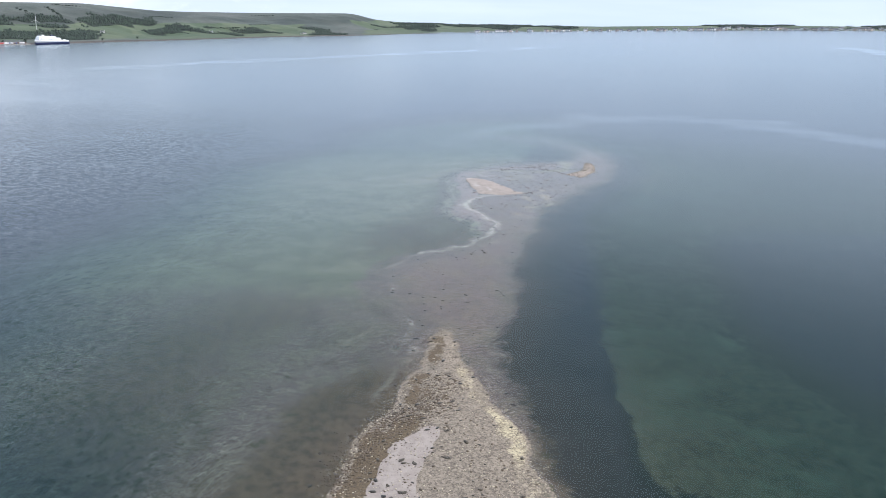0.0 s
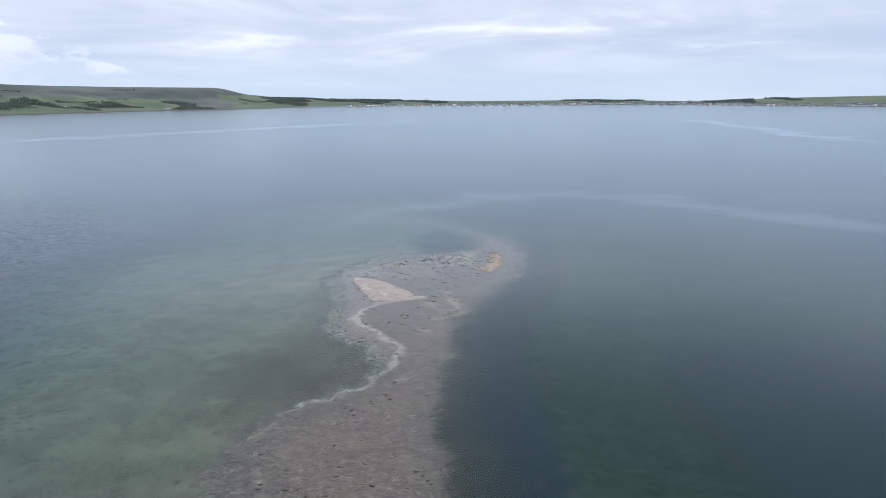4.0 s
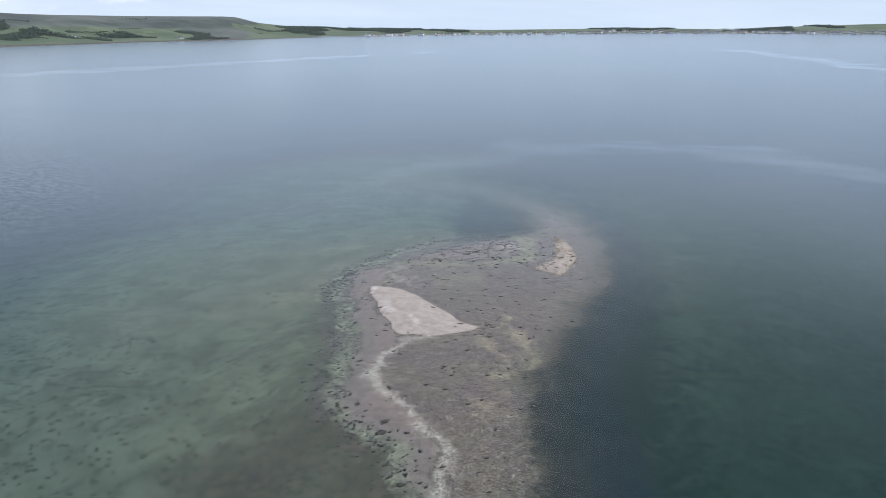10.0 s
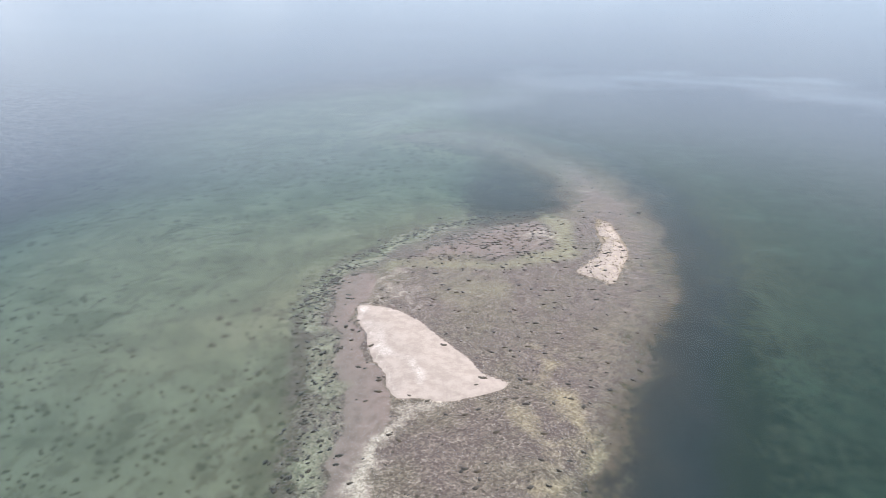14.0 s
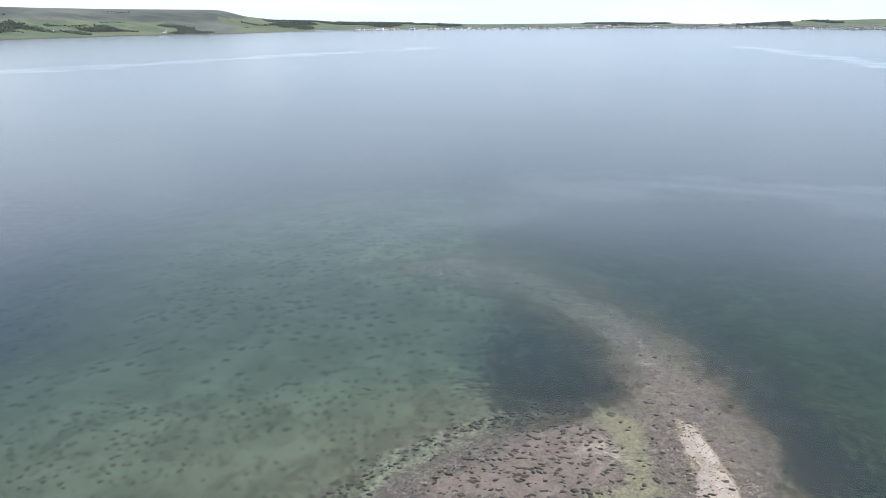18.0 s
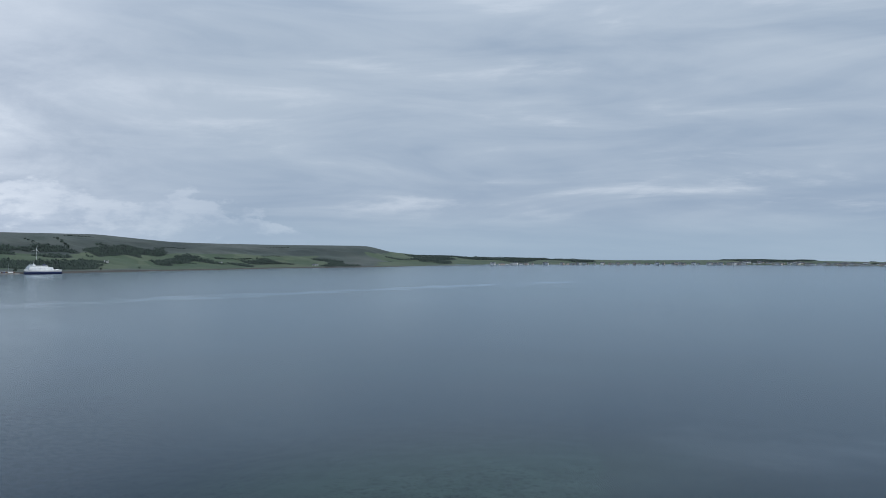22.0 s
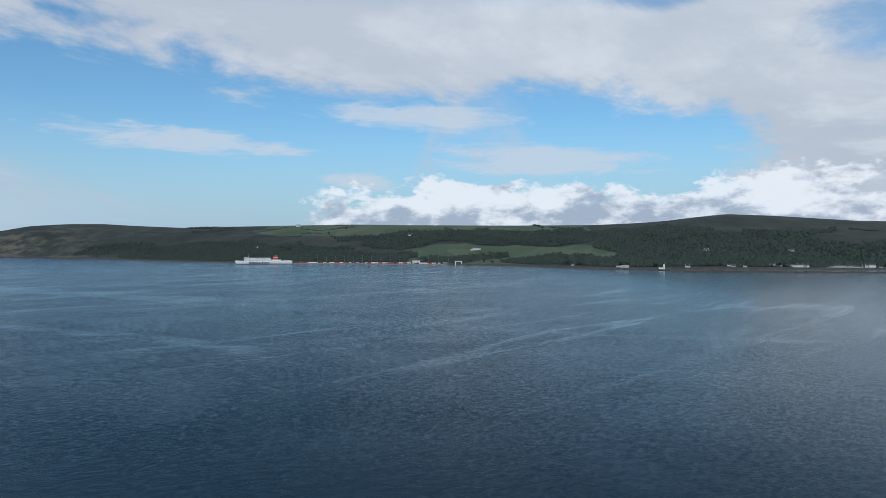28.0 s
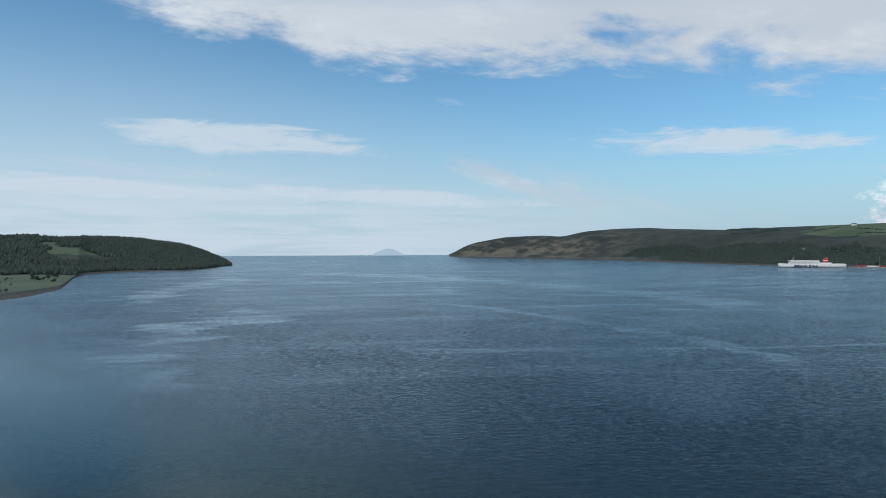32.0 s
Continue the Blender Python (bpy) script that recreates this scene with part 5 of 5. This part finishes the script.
for label, b, w, d, h, walls in (("long white port shed with a shallow roof", 47.6, 62, 22, 6.5, "white"), ("white harbour office building by the quay", 97.5, 24, 12, 6, "white"), ("buff terminal building beside the quay", 42.2, 40, 16, 7, "tan"),
                                 ("small grey shed on the foreshore", 81.0, 18, 8, 4, "cream"), ("white store by the port road", 44.6, 30, 14, 5, "white")):
    warehouse(label, w, d, h, walls).matrix_world = Matrix.Translation(on_land(east_hills, b, 22)) @ Matrix.Rotation(radians(b), 4, "Z")

# lighthouse: square white tower with a lantern, low house beside it
e = empty("lighthouse", "small white lighthouse tower with a low keeper's house", "lighthouse")
part("tower", rod(2.4, 11.5, 0, 0, 0, 1.9, 10), PAINT["white"], e)
part("gallery", rod(2.7, 0.5, 0, 0, 11.5, n=10), PAINT["white"], e)
lantern = part("lantern", rod(1.3, 2.2, 0, 0, 12.0, n=8), PAINT["glass"], e)
part("lantern_roof", rod(1.6, 1.2, 0, 0, 14.2, 0.1, 8), PAINT["slate"], lantern)
part("keepers_house", box(11, 6, 4.2, -6.5, 0, 0), PAINT["white"], e)
bm = gable(11, 6, 2, 4.2)
bmesh.ops.translate(bm, verts=bm.verts, vec=(-6.5, 0, 0))
part("house_roof", bm, PAINT["slate"], e)
part("sea_wall", box(26, 12, 1.6, -3, 0, -1.4, 0.2), PAINT["stone"], e)
e.matrix_world = Matrix.Translation(on_land(east_hills, 78.1, 6) + Vector((0, 0, 0.6))) @ Matrix.Rotation(radians(78.1), 4, "Z")

# long derelict pier in front of the village
p0, p1 = at_dip(57.3, 28.3), at_dip(76.6, 31.4)
run = p1 - p0
e = empty("pier", "long low dark timber and stone pier lying off the shore", "pier")
length = run.length
for k in range(30):
    part("deck", box(length / 30 * (0.985 if k % 9 else 0.86), 8 + (k % 3), 4.4, -length / 2 + (k + 0.5) * length / 30, 0, -1.0 - 0.3 * (k % 4), 0.3), PAINT["stone"], e)
    for side in (-3, 3):
        part("pile", rod(0.45, 5.0, -length / 2 + (k + 0.5) * length / 30, side, -3.0), PAINT["stone"], e)
e.matrix_world = Matrix.Translation((p0 + p1) / 2) @ Matrix.Rotation(math.atan2(run.y, run.x), 4, "Z")


def quay(label, b0, b1, d0, d1, wide):
    q0, q1 = at_dip(b0, d0), at_dip(b1, d1)
    way_ = q1 - q0
    e = empty("quay", label, "quay")
    n = max(int(way_.length / 30), 2)
    for k in range(n):
        part("quay_wall", box(way_.length / n - 0.15, wide, 4.6, -way_.length / 2 + (k + 0.5) * way_.length / n, 0, -2.2, 0.15), PAINT["concrete"], e)
        part("fender", box(0.6, 0.5, 3.0, -way_.length / 2 + (k + 0.5) * way_.length / n, -wide / 2 - 0.2, -1.0), PAINT["stone"], e)
    e.matrix_world = Matrix.Translation((q0 + q1) / 2 + Vector((0, 0, 0.4))) @ Matrix.Rotation(math.atan2(way_.y, way_.x), 4, "Z")
    return q0, q1


qa = quay("grey concrete ferry quay crowded with trailers", 107.0, 94.5, 20.6, 22.9, 34)
qb = quay("grey concrete port quay with stacked freight", 45.5, 39.6, 22.6, 22.0, 36)


def trailer(paint, label):
    e = empty("lorry_trailer", label, "trailer", "parked freight trailers")
    part("box_body", box(13.6, 2.55, 2.9, 0, 0, 1.15, 0.06), PAINT[paint], e)
    part("chassis", box(13, 1.0, 0.35, 0, 0, 0.8), PAINT["steel"], e)
    for x in (3.2, 4.6, 6.0, -5.2):
        part("wheel", rod(0.5, 2.5, x, 1.25, 0.5, n=10, turn=Matrix.Rotation(radians(90), 4, "X")), PAINT["glass"], e)
    return e


models = [trailer("ship", "white box trailer parked on the quay"), trailer("red", "red curtain-side trailer parked on the quay"), trailer("blue", "blue box trailer parked on the quay"), trailer("rust", "brown container trailer parked on the quay")]
r = np.random.default_rng(71)
for q, n in ((qa, 46), (qb, 64)):
    for k in range(n):
        p = q[0].lerp(q[1], 0.04 + 0.92 * (k + r.random() * 0.5) / n) + Vector((0, 0, 2.85))
        aw = (q[1] - q[0]).normalized()
        side = Vector((-aw.y, aw.x, 0)) * r.choice([-9.0, 0.0, 9.0])
        stand(models[int(r.choice([0, 0, 0, 1, 1, 2, 3]))], p + side, math.degrees(math.atan2(aw.y, aw.x)) + r.choice([0, 0, 90]))
for m_ in models:
    drop_model(m_)


def lamp_post():
    e = empty("lamp_post", "tall thin steel port lighting mast", "lamp post", "port masts")
    part("pole", rod(0.28, 25, 0, 0, 0, 0.14, 6), PAINT["steel"], e)
    part("head_frame", box(3.0, 0.5, 0.5, 0, 0, 25), PAINT["steel"], e)
    return e


post = lamp_post()
for k in range(17):
    stand(post, qa[0].lerp(qa[1], 0.03 + k / 17) + Vector((0, 0, 2.8)), r.uniform(0, 180), r.uniform(0.75, 1.1))
for k in range(7):
    stand(post, qb[0].lerp(qb[1], 0.05 + k / 7) + Vector((0, 0, 2.8)), r.uniform(0, 180), r.uniform(0.8, 1.1))
drop_model(post)

e = empty("linkspan", "white steel loading gantry at the water's edge", "gantry")
for x in (-9, 9):
    part("tower", box(2.2, 2.2, 12, x, 0, -1), PAINT["ship"], e)
part("crossbeam", box(21, 1.8, 1.8, 0, 0, 11.0), PAINT["ship"], e)
part("ramp", box(14, 20, 0.8, 0, 9, 1.0), PAINT["steel"], e)
e.matrix_world = Matrix.Translation(at_dip(94.1, 23.2)) @ Matrix.Rotation(radians(94), 4, "Z")


def turbine(label, h, blade, spin):
    e = empty("wind_turbine", label, "wind turbine")
    part("tower", rod(h * 0.018, h, 0, 0, 0, h * 0.010, 10), PAINT["ship"], e)
    part("nacelle", box(h * 0.035, h * 0.10, h * 0.04, 0, 0, h - h * 0.015, h * 0.006), PAINT["ship"], e)
    hub = part("hub", rod(h * 0.02, h * 0.03, 0, -h * 0.05, h, n=8, turn=Matrix.Rotation(radians(90), 4, "X")), PAINT["ship"], e)
    for k in range(3):
        m = Matrix.Rotation(radians(spin + 120 * k), 4, "Y")
        part("blade", rod(h * 0.014, blade, 0, -h * 0.065, h, h * 0.004, 5, m), PAINT["ship"], hub)
    return e


p = at_height(east_hills, 38.46, -6.5)
turbine("white three-bladed wind turbine on a hillside field", 34, 15, 10).matrix_world = Matrix.Translation(p) @ Matrix.Rotation(radians(38), 4, "Z")
for b in (98.9, 96.0):
    turbine("distant white wind turbine on the skyline", 36, 17, 40 * b).matrix_world = Matrix.Translation(at_height(east_hills, b, 31.0)) @ Matrix.Rotation(radians(b), 4, "Z")

# the faint rocky island far out at sea; its haze is painted as emission
glow, n = material("island_haze_glow")
em = glow.node_tree.nodes.new("ShaderNodeEmission")
n.link(n.mix(n.step(n.noise(n.where("Object"), 0.02, 4), 0.3, 0.7), (0.49, 0.61, 0.69), (0.53, 0.64, 0.71)), em.inputs[0])
o = glow.node_tree.nodes.new("ShaderNodeOutputMaterial")
n.link(em.outputs[0], o.inputs[0])
co, fa = [], []
for i in range(13):
    for j in range(5):
        s, k = i / 12 * 2 - 1, j / 4
        a = radians(141.4 - s * 1.35)
        rr = 4700 + 30 * (k - 0.5)
        top = max(0.0, 1 - abs(s) ** 1.3) ** 0.8 * (1 - (2 * k - 1) ** 2)
        co.append((EYE[0] - math.sin(a) * rr, EYE[1] + math.cos(a) * rr, 30 + 48 * top))
for i in range(12):
    for j in range(4):
        fa.append((i * 5 + j, i * 5 + j + 1, i * 5 + j + 6, i * 5 + j + 5))
isle = grid_object("backdrop_island", np.array(co), np.array(fa), {})
isle.data.materials.append(glow)
tagged(isle, "faint blue rocky island far out at sea", "island", kind="structure")

# ---------------------------------------------------------------- weed and stones on the spit
def bed_z(x, y):
    return bed(np.asarray(x, float), np.asarray(y, float))[0]


def clumps_near(line, count, spread, seed, closed=False):
    r = np.random.default_rng(seed)
    k = r.integers(0, len(line) - (0 if closed else 1), count)
    a, b = line[k], line[(k + 1) % len(line)]
    p = a + (b - a) * r.random((count, 1)) + r.normal(0, spread, (count, 2))
    return p


def inside_of(line, count, seed, lo=0.0):
    r = np.random.default_rng(seed)
    got = np.zeros((0, 2))
    (x0, y0), (x1, y1) = line.min(0), line.max(0)
    while len(got) < count:
        p = np.stack([r.uniform(x0, x1, count * 3), r.uniform(max(y0, 60), y1, count * 3)], -1)
        got = np.r_[got, p[away(line, p[:, 0], p[:, 1]) < -lo]]
    return got[:count]


def lay_down(name, p, sizes, flat_, mat, label, category, seed, sink=0.25, drift=None, turn=0.35):
    z = bed_z(p[:, 0], p[:, 1])
    return scatter_blobs(name, np.c_[p, z - sizes * flat_ * sink], sizes, mat, label, category, (flat_, 0.6), seed, drift=drift, turn=turn)


r = np.random.default_rng(81)
spots = np.r_[clumps_near(GREENS_W, 420, 1.3, 82), clumps_near(GREENS_N, 110, 2.6, 83), inside_of(FLAT, 330, 84), inside_of(SHOAL, 1000, 85, 1.0),
              clumps_near(PATCH, 30, 1.6, 86, True), clumps_near(BAR, 30, 1.2, 87, True)]
spots = spots[away(PATCH, spots[:, 0], spots[:, 1]) > 0.3]
lay_down("seaweed", spots, 0.30 + 0.85 * r.random(len(spots)) ** 1.6, 0.2, WEED, "small dark tufts of seaweed scattered over wet shingle", "seaweed", 88, drift=-0.1, turn=0.8)
west_line = outline([(-11, 148), (-14, 155), (-19, 160), (-21.5, 168), (-21.2, 178), (-22, 190), (-24.5, 202), (-23.5, 211)], closed=False)
spots = clumps_near(west_line, 620, 1.7, 89)
lay_down("seaweed", spots, 0.25 + 0.75 * r.random(len(spots)) ** 2, 0.22, WEED, "dark weed tufts along the western edge of the shallows", "seaweed", 90, drift=0.9)
wrack = outline([(-17.8, 57), (-16.6, 62), (-15.3, 67), (-13, 70), (-10.5, 73), (-10, 79)], closed=False)
spots = np.r_[clumps_near(wrack, 2600, 1.7, 91), inside_of(BANK, 520, 92, 0.5)]
lay_down("seaweed", spots, 0.12 + 0.36 * r.random(len(spots)) ** 2, 0.14, WRACK, "brown wrack strewn along the shingle bank", "seaweed", 93)
spots = np.r_[inside_of(BANK, 2600, 94), clumps_near(BANK, 2400, 0.9, 95, True)]
spots = spots[(spots[:, 1] > 60)]
lay_down("shingle_stones", spots, 0.08 + 0.20 * r.random(len(spots)) ** 2, 0.6, STONE, "pale and grey rounded beach stones", "stones", 96)
spots = np.r_[inside_of(BAR, 900, 97), clumps_near(BAR, 300, 0.8, 98, True)]
lay_down("shingle_stones", spots, 0.10 + 0.22 * r.random(len(spots)) ** 2, 0.6, STONE, "pale rounded stones on a gravel bar", "stones", 99)

# larger single clumps
def weed_clump(seed):
    """One ragged, low heap of weed, longer than wide."""
    bm = bmesh.new()
    bmesh.ops.create_icosphere(bm, subdivisions=3, radius=0.5)
    for v in bm.verts:
        a = math.atan2(v.co.y, v.co.x)
        ragged = 0.75 + 0.45 * noise.noise(Vector((math.cos(a) * 2.2, math.sin(a) * 2.2, seed))) + 0.25 * noise.noise(v.co * 5 + Vector((seed, 0, 0)))
        v.co.x *= 1.5 * ragged
        v.co.y *= 0.75 * ragged
        v.co.z = v.co.z * 0.2 * (0.7 + 0.8 * noise.noise(v.co * 4)) + 0.02
    return tagged(part("seaweed_clump", bm, WEED), "dark brown seaweed clump lying on wet shingle", "seaweed", "single weed clumps")


patterns = [weed_clump(k) for k in (101, 102, 103, 104)]
spots = np.r_[inside_of(FLAT, 46, 105), clumps_near(GREENS_W, 34, 1.6, 106), clumps_near(PATCH, 12, 1.5, 107, True), clumps_near(BAR, 12, 1.0, 108, True), clumps_near(west_line, 30, 1.3, 109), inside_of(BANK, 16, 110, 2.0), clumps_near(RIDGE, 8, 3.0, 111)]
for k, (x, y) in enumerate(spots):
    z = float(bed_z([x], [y])[0])
    stand(patterns[k % 4], (x, y, z), r.normal(-6, 25), r.uniform(0.4, 1.0))
# the big ragged masses along the western edge
for x, y, size in ((-17.4, 163.9, 2.4), (-14.0, 159.8, 3.0), (-14.0, 157.7, 2.2), (-18.5, 166.2, 1.8), (-16.3, 162.3, 1.6), (-20.2, 168.4, 1.8), (-19.6, 184.0, 1.7),
                   (-18.2, 220.5, 2.6), (-17.3, 220.1, 2.2), (-22.0, 211.3, 2.8), (-21.4, 215.7, 1.9), (-14.8, 221.3, 1.8), (-12.0, 226.4, 1.8), (-20.7, 186.5, 1.5)):
    x, y = x * SIZE, y * SIZE
    stand(patterns[int(r.integers(4))], (x, y, float(bed_z([x], [y])[0])), r.uniform(40, 80), size * 0.5)
for o in patterns:
    bpy.data.objects.remove(o)
